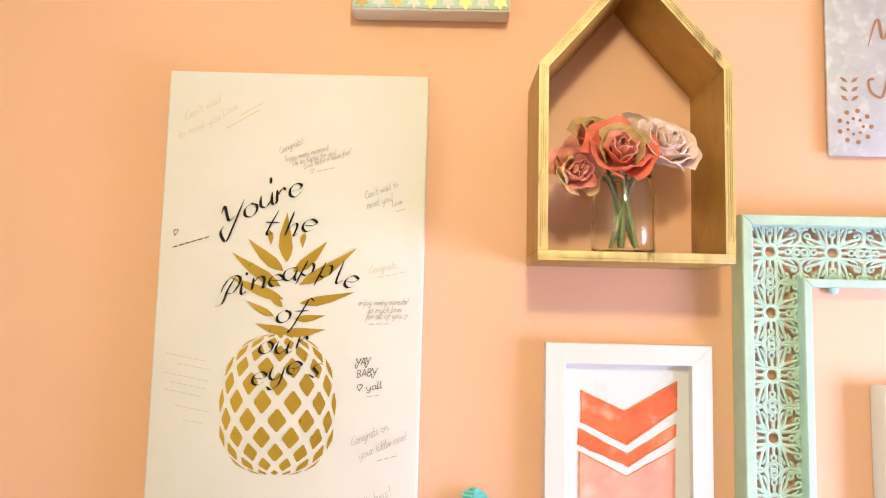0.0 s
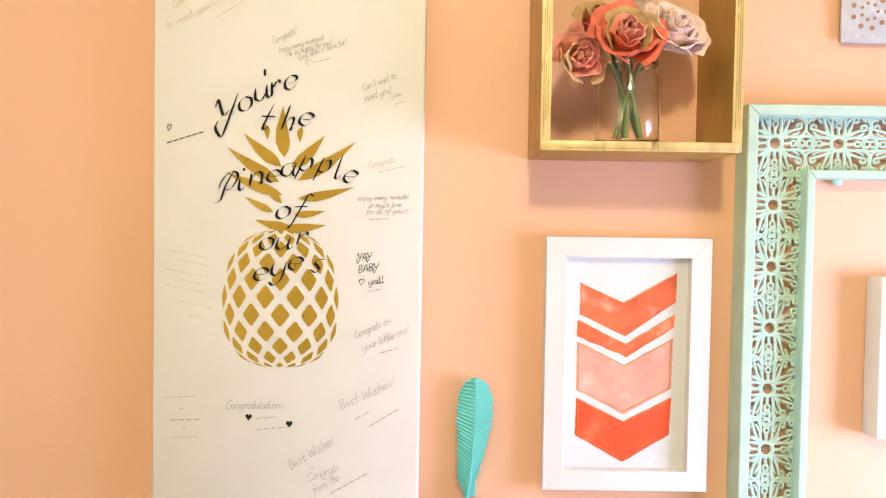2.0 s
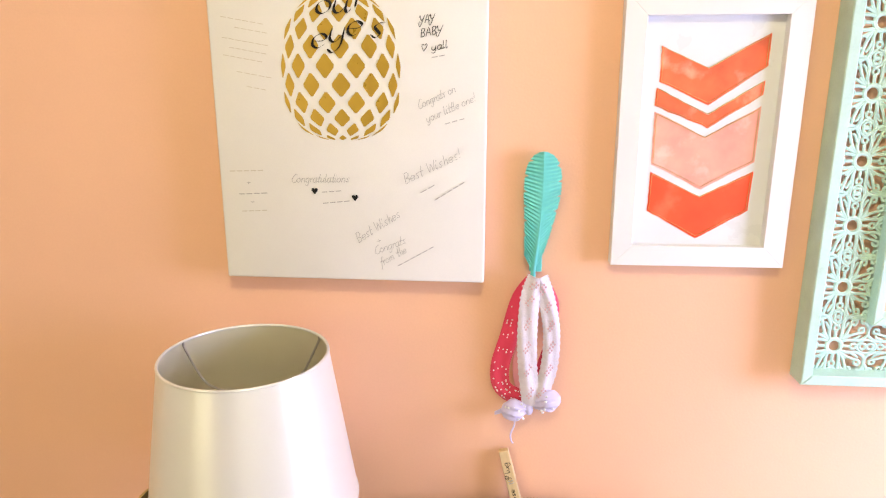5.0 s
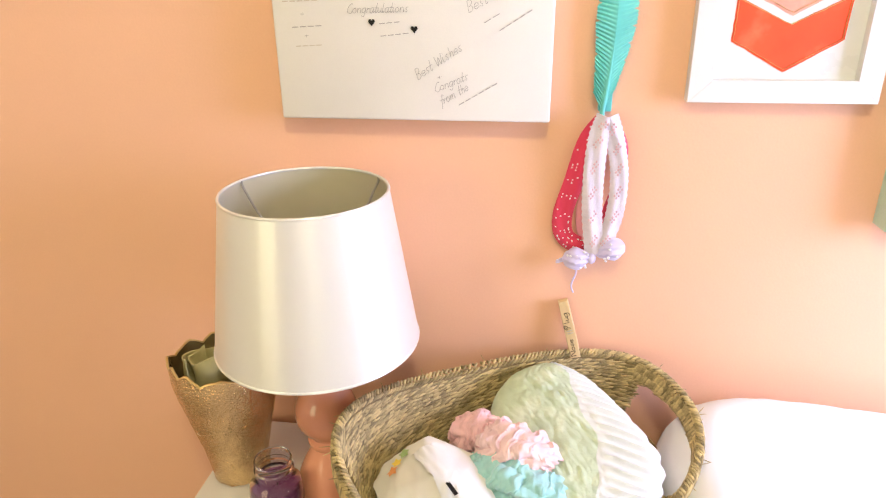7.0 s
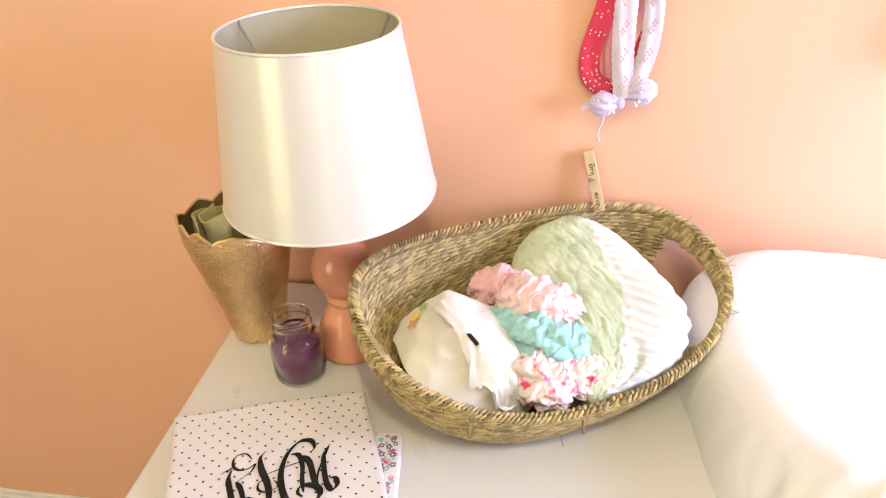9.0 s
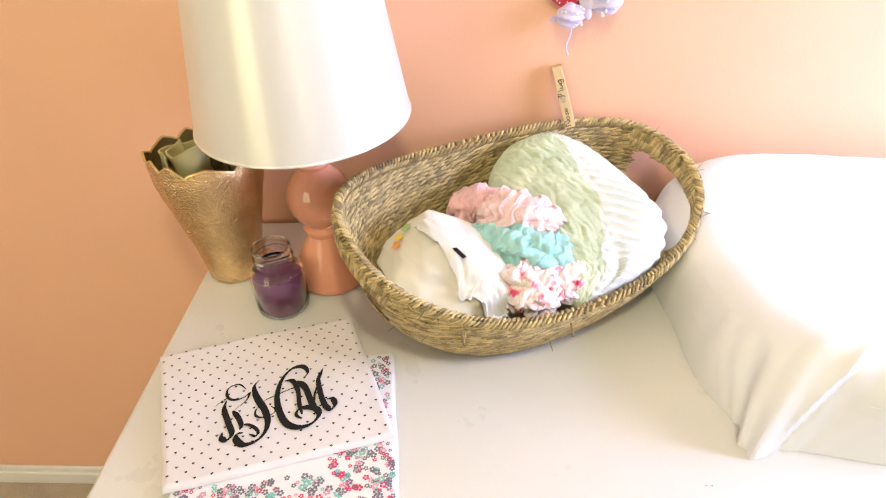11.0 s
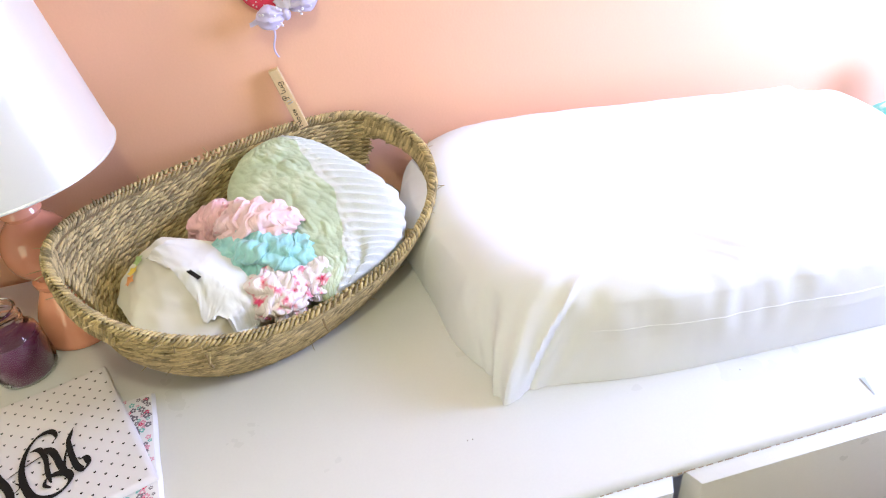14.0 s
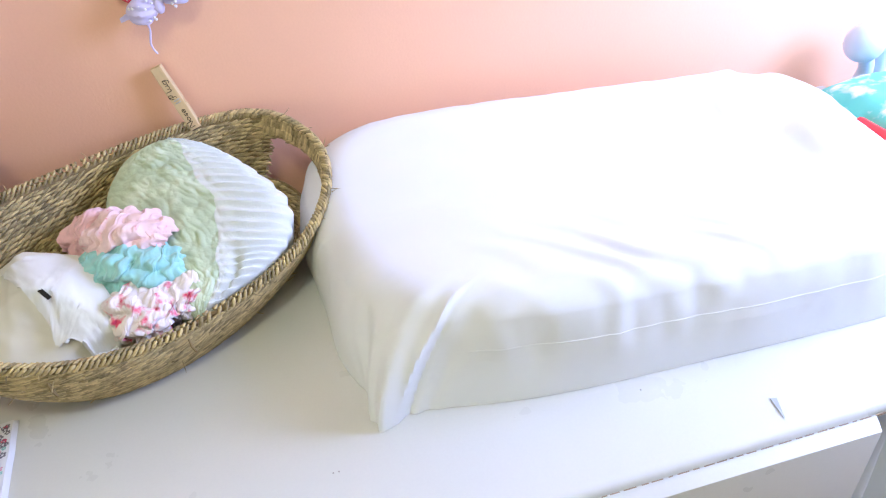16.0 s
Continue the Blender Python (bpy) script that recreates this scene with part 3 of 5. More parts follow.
# ---- mint fretwork ----
def medallion(w, h):
    """A pierced flower cut from sheet: hub ring, four lobes of paired commas, curls between them and a scalloped rim."""
    bm = bmesh.new()

    def add(points, r=0.0020, closed=True, per=4):
        tube([(p[0] * w, -0.017, p[1] * h) for p in spline([(*p, 0) for p in points], per, closed)], r, 6, closed, bm=bm)

    def ring(cx, cz, size, r, n=10):
        add([(cx + size * math.cos(t), cz + size * math.sin(t)) for t in np.linspace(0, 2 * math.pi, n, endpoint=False)], r, True, 2)
    ring(0, 0, 0.24, 0.0032)
    for k in range(4):
        an = math.pi / 2 * k + math.pi / 4
        c, s = math.cos(an), math.sin(an)

        def at(r, q, c=c, s=s):
            return (r * c - q * s, r * s + q * c)
        for side in (-1, 1):
            add([at(0.24, 0.03 * side), at(0.46, 0.16 * side), at(0.70, 0.40 * side), at(0.98, 0.46 * side), at(1.18, 0.30 * side), at(1.22, 0.08 * side)], 0.0024, False)
            add([at(0.34, 0.02 * side), at(0.58, 0.07 * side), at(0.80, 0.17 * side), at(0.98, 0.27 * side), at(1.06, 0.17 * side), at(0.96, 0.10 * side), at(0.88, 0.15 * side)], 0.0021, False)
            add([at(0.60, 0.24 * side), at(0.74, 0.30 * side), at(0.86, 0.30 * side)], 0.0019, False)
            add([at(1.16, 0.32 * side), at(1.30, 0.20 * side), at(1.36, 0.05 * side)], 0.0021, False)
        add([at(0.24, 0), at(0.62, 0)], 0.0017, False, 2)
        ring(*at(1.22, 0), 0.07, 0.0021, 8)
        ring(*at(1.44, 0), 0.05, 0.0021, 8)
        a2 = math.pi / 2 * k
        c2, s2 = math.cos(a2), math.sin(a2)
        add([(0.24 * c2, 0.24 * s2), (0.52 * c2, 0.52 * s2)], 0.0022, False, 2)
        ring(0.62 * c2, 0.62 * s2, 0.09, 0.0019, 8)
        ring(0.93 * c2, 0.93 * s2, 0.10, 0.0021, 8)
        for side in (-1, 1):
            add([(0.72 * c2, 0.72 * s2), (0.86 * c2 - 0.18 * side * s2, 0.86 * s2 + 0.18 * side * c2), (1.06 * c2 - 0.24 * side * s2, 1.06 * s2 + 0.24 * side * c2)], 0.0019, False)
    for v in bm.verts:
        v.co.y = -0.012 + (v.co.y + 0.017) * 0.6
    return finish(bm)


step_z, step_x = (mh - BAR) / 7, (MW - BAR) / 5
flower = medallion(0.0425, step_z / 2 / 1.0)
places = [(sx * (mw - BAR / 2), BAR / 2 + k * step_z) for sx in (-1, 1) for k in range(8)]
places += [(-mw + BAR / 2 + k * step_x, z) for k in range(1, 5) for z in (BAR / 2, mh - BAR / 2)]
for x, z in places:
    ob = part("fretwork_flower", flower, M["mint"], mint)
    ob.location = (x, 0, z)
    if abs(x) < mw - BAR:
        ob.rotation_euler = (0, math.pi / 2, 0)
for x, z in ((-mw + BAR + 0.003, 0.14), (-mw + BAR + 0.07, BAR + 0.002), (-mw + BAR + 0.045, mh - BAR - 0.002), (-mw + BAR + 0.003, mh - BAR - 0.045)):
    bm = lathe([(0, 0), (0.0075, 0), (0.0075, 0.003), (0.006, 0.004), (0, 0.004)], 14)
    ob = part("clip", bm, M["mint"], mint)
    ob.matrix_basis = pose(x, -0.004, z, 90)

small_canvas = thing("small_canvas", (1.14, 0, 1.462), "small plain white stretched canvas inside the mint frame", "canvas")
part("panel", boxed((-0.105, -0.036, 0), (0.105, -0.001, 0.233), 0.003), M["canvas"], small_canvas)

# ---- patterned box canvas above, metal sign ----
box_canvas = thing("box_canvas", (0.385, 0, 2.228), "white box canvas with mint and gold damask print", "canvas print")
part("panel", boxed((-0.117, -0.04, 0), (0.117, -0.001, 0.22), 0.003), M["canvas"], box_canvas)
part("printed_face", boxed((-0.115, -0.0425, 0.003), (0.115, -0.0395, 0.218), 0.001), M["mint"], box_canvas, "mint printed front")
for i in range(9):
    for j in range(6):
        x, z = -0.102 + i * 0.0255, 0.014 + j * 0.034
        r = 0.0115
        part("gold_motif", prism([(x + r * math.cos(t) * (1 if k % 2 else 0.6), z + r * math.sin(t) * (1.2 if k % 2 else 0.6)) for k, t in
                                  enumerate(np.linspace(0, 2 * math.pi, 12, endpoint=False))], -0.0432, -0.042), M["canvas"] if (i + j) % 2 else M["gold_line"], box_canvas, smooth=False)

sign = thing("metal_sign", (1.12, 0, 2.03), "grey metal sign with pierced copper-toned lettering and flowers", "sign")
part("plate", boxed((-0.14, -0.012, 0), (0.14, -0.006, 0.29), 0.0028), M["sign"], sign)
for sx in (-0.09, 0.09):
    part("spacer", boxed((sx - 0.01, -0.006, 0.13), (sx + 0.01, 0, 0.16)), M["sign"], sign)


def on_sign(p, lift):
    return (p.x, -0.012 - lift, p.y)


bm = bmesh.new()
write(bm, "M", (-0.083, 0.168), 0.05, 0.022, 0, 0.0042, on_sign, 0.0006, slant=0.1, nib=radians(20))
stroke_line(bm, spline([Vector(p) for p in ((-0.045, 0.155), (-0.052, 0.11), (-0.06, 0.09), (-0.075, 0.098), (-0.078, 0.115), (-0.07, 0.118))], 5), 0.004, on_sign, 0.0006)
part("lettering", bm, M["copper"], sign, smooth=False)
for base_z in (0.088, 0.245):
    for k in range(3):
        for s in (-1, 1):
            c = Vector((-0.107 + s * 0.008, base_z + k * 0.014))
            d = Vector((s * 0.8, 0.6)) * 0.007
            n = Vector((-d.y, d.x)) * 0.42
            part("pierced_leaf", prism([(q.x, q.y) for q in (c - d, c + n, c + d, c - n)], -0.0126, -0.0115), M["copper"], sign, smooth=False)
for ring, count, size in ((0.024, 9, 0.0035), (0.012, 7, 0.0024)):
    for k in range(count):
        an = 2 * math.pi * k / count
        c = (-0.1 + ring * math.cos(an), 0.045 + ring * math.sin(an))
        part("pierced_petal", prism([(c[0] + size * math.cos(t), c[1] + size * math.sin(t)) for t in np.linspace(0, 2 * math.pi, 8, endpoint=False)], -0.0126, -0.0115), M["copper"], sign, smooth=False)

# ---- jar of roses in the house ----
ROSE = {k: material(k + "_petal", *v) for k, v in dict(
    coral=((0.68, 0.16, 0.09), 0.7, 0.0, 0.25, 60), pink=((0.80, 0.33, 0.24), 0.7, 0.0, 0.2, 60), pale=((0.86, 0.66, 0.58), 0.7, 0.0, 0.12, 60)).items()}
ROSE["tan"] = material("tan_petal", (0.55, 0.36, 0.16), 0.7, vary=0.25, scale=60, second=(0.5, 0.18, 0.10))
M["stem"] = material("green_stem", (0.13, 0.16, 0.05), 0.6, vary=0.15, scale=80)
JZ = HB + T
jar = thing("glass_jar", (0.660, -0.068, JZ), "clear glass jar of stems standing in the house shelf", "jar")
JH, JR = 0.122, 0.043
profile = [(0, 0.001), (JR - 0.004, 0.0), (JR, 0.006), (JR, 0.088), (JR - 0.006, 0.1), (JR - 0.006, 0.106), (JR - 0.004, 0.108), (JR - 0.004, JH),
           (JR - 0.006, JH), (JR - 0.0085, 0.1), (JR - 0.003, 0.086), (JR - 0.003, 0.009), (JR - 0.006, 0.005), (0, 0.005)]
glass = part("glass_wall", lathe(profile, 40), M["glass"], jar, "clear glass")
glass.visible_shadow = False


def petal(r, height, curl, spread, an, mat, parent, ruffle):
    """One petal of a rose: a cupped sheet leaning outwards with a rolled lip."""
    def f(u, v):
        q = (u - 0.5) * spread
        lip = v ** 4
        rad = r * (0.30 + 0.70 * (1 - (1 - v) ** 2.2)) + curl * lip + 0.008 * nz(u, v, an, 4) * v
        round_off = 1 - 0.30 * (2 * u - 1) ** 4
        z = height * v * round_off - curl * 0.9 * max(0, v - 0.75) + ruffle * math.sin(u * 9 + an * 3) * v
        return (rad * math.cos(an + q), rad * math.sin(an + q), z)
    return part("petal", thick(grid(14, 10, f), 0.0007), mat, parent)


def rose(at, size, tilt, turn, tones, count=17, stem_to=None):
    ob = thing("rose", (0, 0, 0), "artificial rose with %s silk petals in the glass jar" % tones[0], "flower", "roses in the jar")
    ob.matrix_world = pose(*at, tilt[0], tilt[1], turn)
    for k in range(count):
        q = k / (count - 1)
        an = k * 2.399
        mat = ROSE[tones[1 + (0 if q < 0.5 else (1 if random.random() < 0.6 else 2))]]
        petal(size * (0.10 + 0.82 * q), size * (1.20 - 0.38 * q), size * (0.02 + 0.34 * q * q), 2.9 - 1.0 * q, an, mat, ob, size * 0.02)
    core = lathe([(0, 0.0), (size * 0.35, 0.02 * size), (size * 0.5, 0.15 * size), (size * 0.2, 0.4 * size), (0, 0.42 * size)], 16)
    part("heart", core, ROSE[tones[1]], ob)
    if stem_to:
        inv = ob.matrix_world.inverted()
        end, mid = Vector(stem_to), Vector((jc.x + (at[0] - jc.x) * 0.36, jc.y + (at[1] - jc.y) * 0.36, JZ + 0.112))
        part("stem", tube([inv @ p for p in spline([Vector(at), mid, end], 6)], 0.0035, 8), M["stem"], ob)
    return ob


jc = Vector((0.660, -0.068, JZ + 0.008))
rose((0.643, -0.105, 1.992), 0.041, (66, 0), 0, ("coral", "pink", "coral", "tan"), 15, jc + Vector((0.016, -0.01, 0)))
rose((0.582, -0.085, 1.978), 0.034, (84, -62), 20, ("pink", "pink", "pink", "tan"), 12, jc + Vector((0.02, 0.008, 0)))
rose((0.704, -0.085, 2.004), 0.040, (52, 30), 0, ("pale", "pale", "pale", "pale"), 18, jc + Vector((-0.018, -0.004, 0)))
rose((0.618, -0.06, 2.022), 0.036, (40, -25), 40, ("tan", "tan", "coral", "tan"), 14, jc + Vector((0.0, 0.014, 0)))
rose((0.672, -0.055, 2.030), 0.036, (35, 15), 70, ("pale", "pink", "pale", "pale"), 13, jc + Vector((-0.006, -0.016, 0)))

# ---- feather hook and headbands ----
hook = thing("feather_hook", (0.453, 0, 1.362), "teal enamelled feather-shaped wall hook", "wall hook", turn=0)
FL, FWD = 0.176, 0.0262
lean = Vector((0.0045, 0, 1)).normalized()


def vane(side):
    bm = bmesh.new()
    nu = 241

    def f(u, s):
        back = s > 0.5
        v = 2 * s if not back else 2 - 2 * s
        w = FWD * (0.50 + 0.50 * min(1.0, u * 1.7) ** 0.9) * max(0.0, 1 - max(0.0, (u - 0.70) / 0.30) ** 2.6) ** 0.5
        cut = max(0.0, math.sin(u * 44 + side)) ** 14 * 0.22 * v * v
        x = side * v * (w * (1 - cut) + 0.0006 * math.sin(u * 190) * v)
        groove = (0.0011 if side < 0 else 0.0004) * math.sin(u * 190) * min(1, v * 2)
        z = u * FL + v * 0.026 * (1 - u)
        x += 0.010 * (u - 0.1) + 0.004 * math.sin(u * 3)
        return (x, -0.011 if back else -0.015 - 0.004 * (1 - v) - groove, z)
    return grid(nu, 17, f, bm)


part("vane", vane(-1), M["teal"], hook)
part("vane", vane(1), M["teal"], hook)
part("quill", tube([(0.010 * (u - 0.1) + 0.004 * math.sin(u * 3), -0.017, u * FL) for u in np.linspace(-0.08, 0.97, 24)], lambda s: 0.0036 * (1 - 0.75 * s), 10), M["teal"], hook)
part("hook_arm", tube(spline([(0, -0.004, 0.01), (0, -0.012, -0.012), (0, -0.026, -0.018), (0, -0.033, -0.006)], 6), 0.0036, 10), M["teal"], hook)
part("back_plate", boxed((-0.006, -0.012, 0.0), (0.012, 0.0, 0.12), 0.002), M["teal"], hook)

M["red_band"] = material("red_polka_knit", (0.62, 0.035, 0.09), 0.8, vary=0.08, sheen=0.3, bump=0.3)
M["lace"] = material("white_lace", (0.68, 0.62, 0.70), 0.85, vary=0.06, scale=60, second=(0.66, 0.36, 0.38), second_at=0.70, second_scale=120, bump=0.3, bump_scale=500)
M["lilac"] = material("lilac_satin", (0.60, 0.54, 0.76), 0.5, vary=0.08, sheen=0.3)
M["lace_motif"] = material("faded_red_thread", (0.64, 0.42, 0.45), 0.8)
M["pink_band"] = material("pink_knit", (0.72, 0.30, 0.34), 0.8, vary=0.06)
M["dot_white"] = material("white_dot", (0.80, 0.78, 0.80), 0.7)


def band(name, line, width, mat, label, edge=0.0, dots=0, motifs=0, facing=(0, -1, 0)):
    """A ribbon hung along a line, its broad side to the room."""
    ob = thing(name, (0.459, -0.028, 1.34), label, "headband", "headbands on the hook")
    pts = [Vector(p) - Vector((0.459, -0.028, 1.34)) for p in spline(line, 8)]
    m = len(pts)

    def f(u, v):
        k = u * (m - 1)
        i = min(int(k), m - 2)
        p = pts[i].lerp(pts[i + 1], k - i)
        d = (pts[i + 1] - pts[i]).normalized()
        side = d.cross(Vector(facing)).normalized()
        w = width(u) if callable(width) else width
        w *= 1 + edge * math.sin(u * 150)
        q = 2 * v - 1
        return p + side * q * w / 2 + Vector((0, 0.004 * q * q + 0.0015 * math.sin(v * 9 + u * 7), 0))
    part("ribbon", thick(grid(max(m, 90 if edge else 40), 9, f), 0.001), mat, ob)
    for k in range(int(motifs * 2)):
        u = (k // 2 + 0.7 + 0.25 * (k % 2)) / (motifs + 0.6)
        p = Vector(f(u, 0.42 + 0.16 * (k % 2))) + Vector((0, -0.0014, 0))
        bm = bmesh.new()
        for q in range(4):
            bmesh.ops.create_icosphere(bm, subdivisions=1, radius=0.0017, matrix=Matrix.Translation(p + Vector((0.0028 * math.cos(q * 1.57), 0, 0.0036 * math.sin(q * 1.57)))) @ Matrix.Diagonal((1, 0.3, 1.2, 1)))
        part("stitched_flower", bm, M["lace_motif"], ob, "faded red stitched flower")
    for k in range(dots):
        u, v = random.uniform(0.04, 0.96), random.choice((0.18, 0.4, 0.6, 0.82))
        p = Vector(f(u, v)) + Vector((0, -0.0012, 0))
        bm = bmesh.new()
        bmesh.ops.create_icosphere(bm, subdivisions=1, radius=0.0013, matrix=Matrix.Translation(p) @ Matrix.Diagonal((1, 0.4, 1, 1)))
        part("dot", bm, M["dot_white"], ob)
    return ob


band("red_headband", [(0.458, -0.020, 1.352), (0.436, -0.018, 1.32), (0.420, -0.016, 1.26), (0.407, -0.015, 1.21), (0.412, -0.014, 1.175), (0.440, -0.014, 1.160), (0.462, -0.014, 1.18)],
     0.029, M["red_band"], "red stretchy headband with small white dots hanging from the hook", dots=80)
band("red_headband", [(0.466, -0.016, 1.352), (0.482, -0.014, 1.325), (0.487, -0.012, 1.30), (0.480, -0.012, 1.25), (0.462, -0.012, 1.19)], 0.013, M["red_band"],
     "red dotted headband strap behind the lace", dots=10)
band("pink_headband", [(0.460, -0.012, 1.345), (0.448, -0.012, 1.28), (0.438, -0.012, 1.21), (0.446, -0.012, 1.165)], 0.022, M["pink_band"], "thin pink headband hanging behind the others")
band("lace_headband", [(0.458, -0.036, 1.360), (0.449, -0.034, 1.33), (0.446, -0.032, 1.27), (0.449, -0.030, 1.21), (0.456, -0.028, 1.155)], 0.028, M["lace"],
     "white floral lace headband loop on the hook", edge=0.05, motifs=6)
band("lace_headband", [(0.461, -0.036, 1.360), (0.474, -0.032, 1.32), (0.482, -0.030, 1.27), (0.479, -0.028, 1.21), (0.462, -0.028, 1.155)], 0.025, M["lace"],
     "white floral lace headband loop on the hook", edge=0.05, motifs=6)

bow = thing("hair_bow", (0.452, -0.026, 1.148), "lilac satin hair bow with white polka dots", "hair bow")
for side, (dx, dz, turn) in ((-1, (-0.020, -0.002, 8)), (1, (0.026, 0.014, 25))):
    bm = bmesh.new()
    bmesh.ops.create_uvsphere(bm, u_segments=28, v_segments=18, radius=1.0)
    for v in bm.verts:
        x, y, z = v.co
        pinch = 0.45 + 0.55 * min(1, abs(x * side + 1) ** 1.0)
        v.co = Vector((x * 0.0225, y * 0.013 * pinch, z * 0.0175 * pinch)) + Vector((0, 1, 0)) * 0.0018 * math.sin(z * 9 + x * 4)
    bmesh.ops.transform(bm, matrix=pose(dx, 0, dz, 0, -turn, 0), verts=bm.verts)
    loop = part("loop", bm, M["lilac"], bow)
    for k in range(9):
        an, el = random.uniform(-2.6, -0.5), random.uniform(-0.9, 0.9)
        p = pose(dx, 0, dz, 0, -turn, 0) @ Vector((0.0215 * math.cos(an) * math.cos(el), 0.0128 * math.sin(an) * math.cos(el), 0.0172 * math.sin(el)))
        bm = bmesh.new()
        bmesh.ops.create_icosphere(bm, subdivisions=1, radius=0.0021, matrix=Matrix.Translation(p))
        part("dot", bm, M["dot_white"], loop)
bm = bmesh.new()
bmesh.ops.create_uvsphere(bm, u_segments=16, v_segments=10, radius=0.0085, matrix=Matrix.Diagonal((0.8, 1, 1.1, 1)))
part("knot", bm, M["lilac"], bow)
part("tail", tube([(-0.026 + 0.004 * s + 0.004 * math.sin(s * 6), -0.002, -0.008 - 0.05 * s) for s in np.linspace(0, 1, 16)], 0.0014, 6), M["lilac"], bow)
part("tail", thick(grid(10, 4, lambda u, v: (-0.030 - 0.022 * u, 0.002 * math.sin(u * 5), -0.002 + 0.011 * (v - 0.5) * (1 - 0.5 * u) - 0.006 * u)), 0.0008), M["lilac"], bow)

# ---- clothespin on the basket's rim ----
pin = thing("clothespin", (0.437, -0.028, 0.972), "wooden clothespin with handwritten words clipped on the basket", "clothespin")
pin.matrix_world = pose(0.440, -0.020, 0.974, -8, -15, 0) @ Matrix.Diagonal((1, 1, 1.1, 1))
for k, (y0, y1) in enumerate(((-0.009, -0.0035), (-0.0025, 0.003))):
    part("jaw", prism([(-0.0078, 0), (0.0078, 0), (0.0082, 0.03), (0.0070, 0.036), (0.0082, 0.042), (0.0075, 0.088), (-0.0075, 0.088), (-0.0082, 0.042), (-0.0070, 0.036), (-0.0082, 0.03)],
                      y0, y1, bevel=0.0008), M["wood_pin"], pin, smooth=False)
part("spring", tube([(0.0075 * math.cos(t) * 0.9, -0.003 + 0.007 * math.sin(t), 0.036 + 0.0006 * t) for t in np.linspace(0, 14, 60)], 0.0007, 6), M["wire"], pin)


def on_pin(p, lift):
    return (-p.y, -0.009 - lift, p.x)


bm = bmesh.new()
for words, z in (("Nose", 0.003), ("Plug", 0.045)):
    write(bm, words, (z, -0.002), 0.026, 0.0042, 0, 0.0009, on_pin, 0.0004, slant=0)
part("lettering", bm, M["ink"], pin, smooth=False)

# ---- changing pad ----
PL, PWD = 0.862, 0.49
pad = thing("changing_pad", (0.977, -0.276, DZ), "contoured changing pad with rumpled white cotton cover", "changing pad", turn=-2.6)


def pad_point(u, v):
    """The pad's skin: u round its outline, v from its foot up the side and over to the middle."""
    an = 2 * math.pi * u
    c, s = math.cos(an), math.sin(an)
    q = min(v / 0.42, 1.0)
    near_left = max(0.0, min(-c, -s)) * 1.414
    tip = (1 - q) ** 1.2 * near_left ** 10
    n = 5.5 - 2.6 * near_left ** 0.5 if c < 0 else 5.0
    k = 1 / (abs(c) ** n + abs(s) ** n) ** (1 / n)
    hx, hy = PL / 2, PWD / 2
    bx, by = c * k * (1 + 0.07 * tip), s * k * (1 + 0.17 * tip)
    r = 1.0 - 0.05 * q ** 3 if v < 0.42 else 0.95 * (1 - (v - 0.42) / 0.58)
    x, y = bx * r * hx * (1 - 0.045 * q * near_left ** 0.7 - 0.02 * near_left ** 0.7), by * r * hy
    slip = min(1.0, max(0.0, (0.33 - y / hy) / 1.29))
    x += 0.022 * math.sin(math.pi * slip) * max(0.0, -x / hx) ** 4
    across = min(1, abs(y / hy))
    top = 0.115 + 0.038 * across ** 1.8 - 0.047 * max(0, 0.5 + 0.5 * x / hx) ** 1.1 + 0.011 * max(0, y / hy) * max(0, 0.4 - x / hx)
    roll = 1 - 0.20 * max(0, (r - 0.80) / 0.15) ** 2.2
    z = top * roll if v >= 0.42 else top * 0.80 * q ** 0.9
    da = (an - 1.25 * math.pi) / (0.05 + 0.06 * q)
    drape = min(1, max(0, (da + 1.4) / 0.7)) * min(1, max(0, (1.0 - da) / 0.25))
    drape = drape * drape * (3 - 2 * drape)
    tuck = 0.019 * drape * (0.35 + 0.65 * math.sin(math.pi * min(1, 0.15 + 0.75 * q))) + 0.003 * math.exp(-(da / 2.0) ** 2) * math.sin(5.5 * da + 2.5 * q)
    side = 0.0035 * nz(x * 2.2, y * 2.2, z, 18) * q + 0.005 * nz(x, y, z * 0.4, 9, 4) * (1 - abs(2 * q - 1)) + tuck
    side += 0.0011 * (0.4 + nz(x, y, 0, 8)) * math.sin(u * 260 + 5 * nz(x, y, 0, 10)) * max(0, q - 0.45) * (1 - drape)
    side += 0.003 * (1 - q)
    hold = 1.0
    if v >= 0.42:
        hold = max(0.0, (r - 0.74) / 0.21) ** 1.3
        near = max(0, r - 0.45)
        fold = 0.0011 * nz(x * 1.0 + y * 0.6, y * 0.35, 0, 15) + 0.0020 * nz(x + 0.8 * y, y * 0.3, 2, 46, 3) * near * 1.3 * min(1, max(0, (-y - 0.01) / 0.15)) * min(1, max(0, (x + 0.30) / 0.2))
        tug = math.exp(-((x + 0.02) / 0.13) ** 2 - ((y + 0.17) / 0.09) ** 2)
        fold += 0.0036 * tug * math.sin(120 * (x * 0.8 + y * 0.75) + 3 * nz(x, y, 0, 12))
        far = math.exp(-((x - 0.30) / 0.09) ** 2 - ((y - 0.06) / 0.2) ** 2)
        fold += 0.016 * far * math.sin(42 * (x - 0.25 * y) + 4 * nz(x, y, 5, 9))
        z += fold * min(1.0, max(0.0, (0.95 - r) / 0.10)) + 0.5 * tuck * hold * min(1, (0.95 - r) / 0.05)
    return (x + bx * side * hold, y + by * side * hold, max(z, 0.0006))


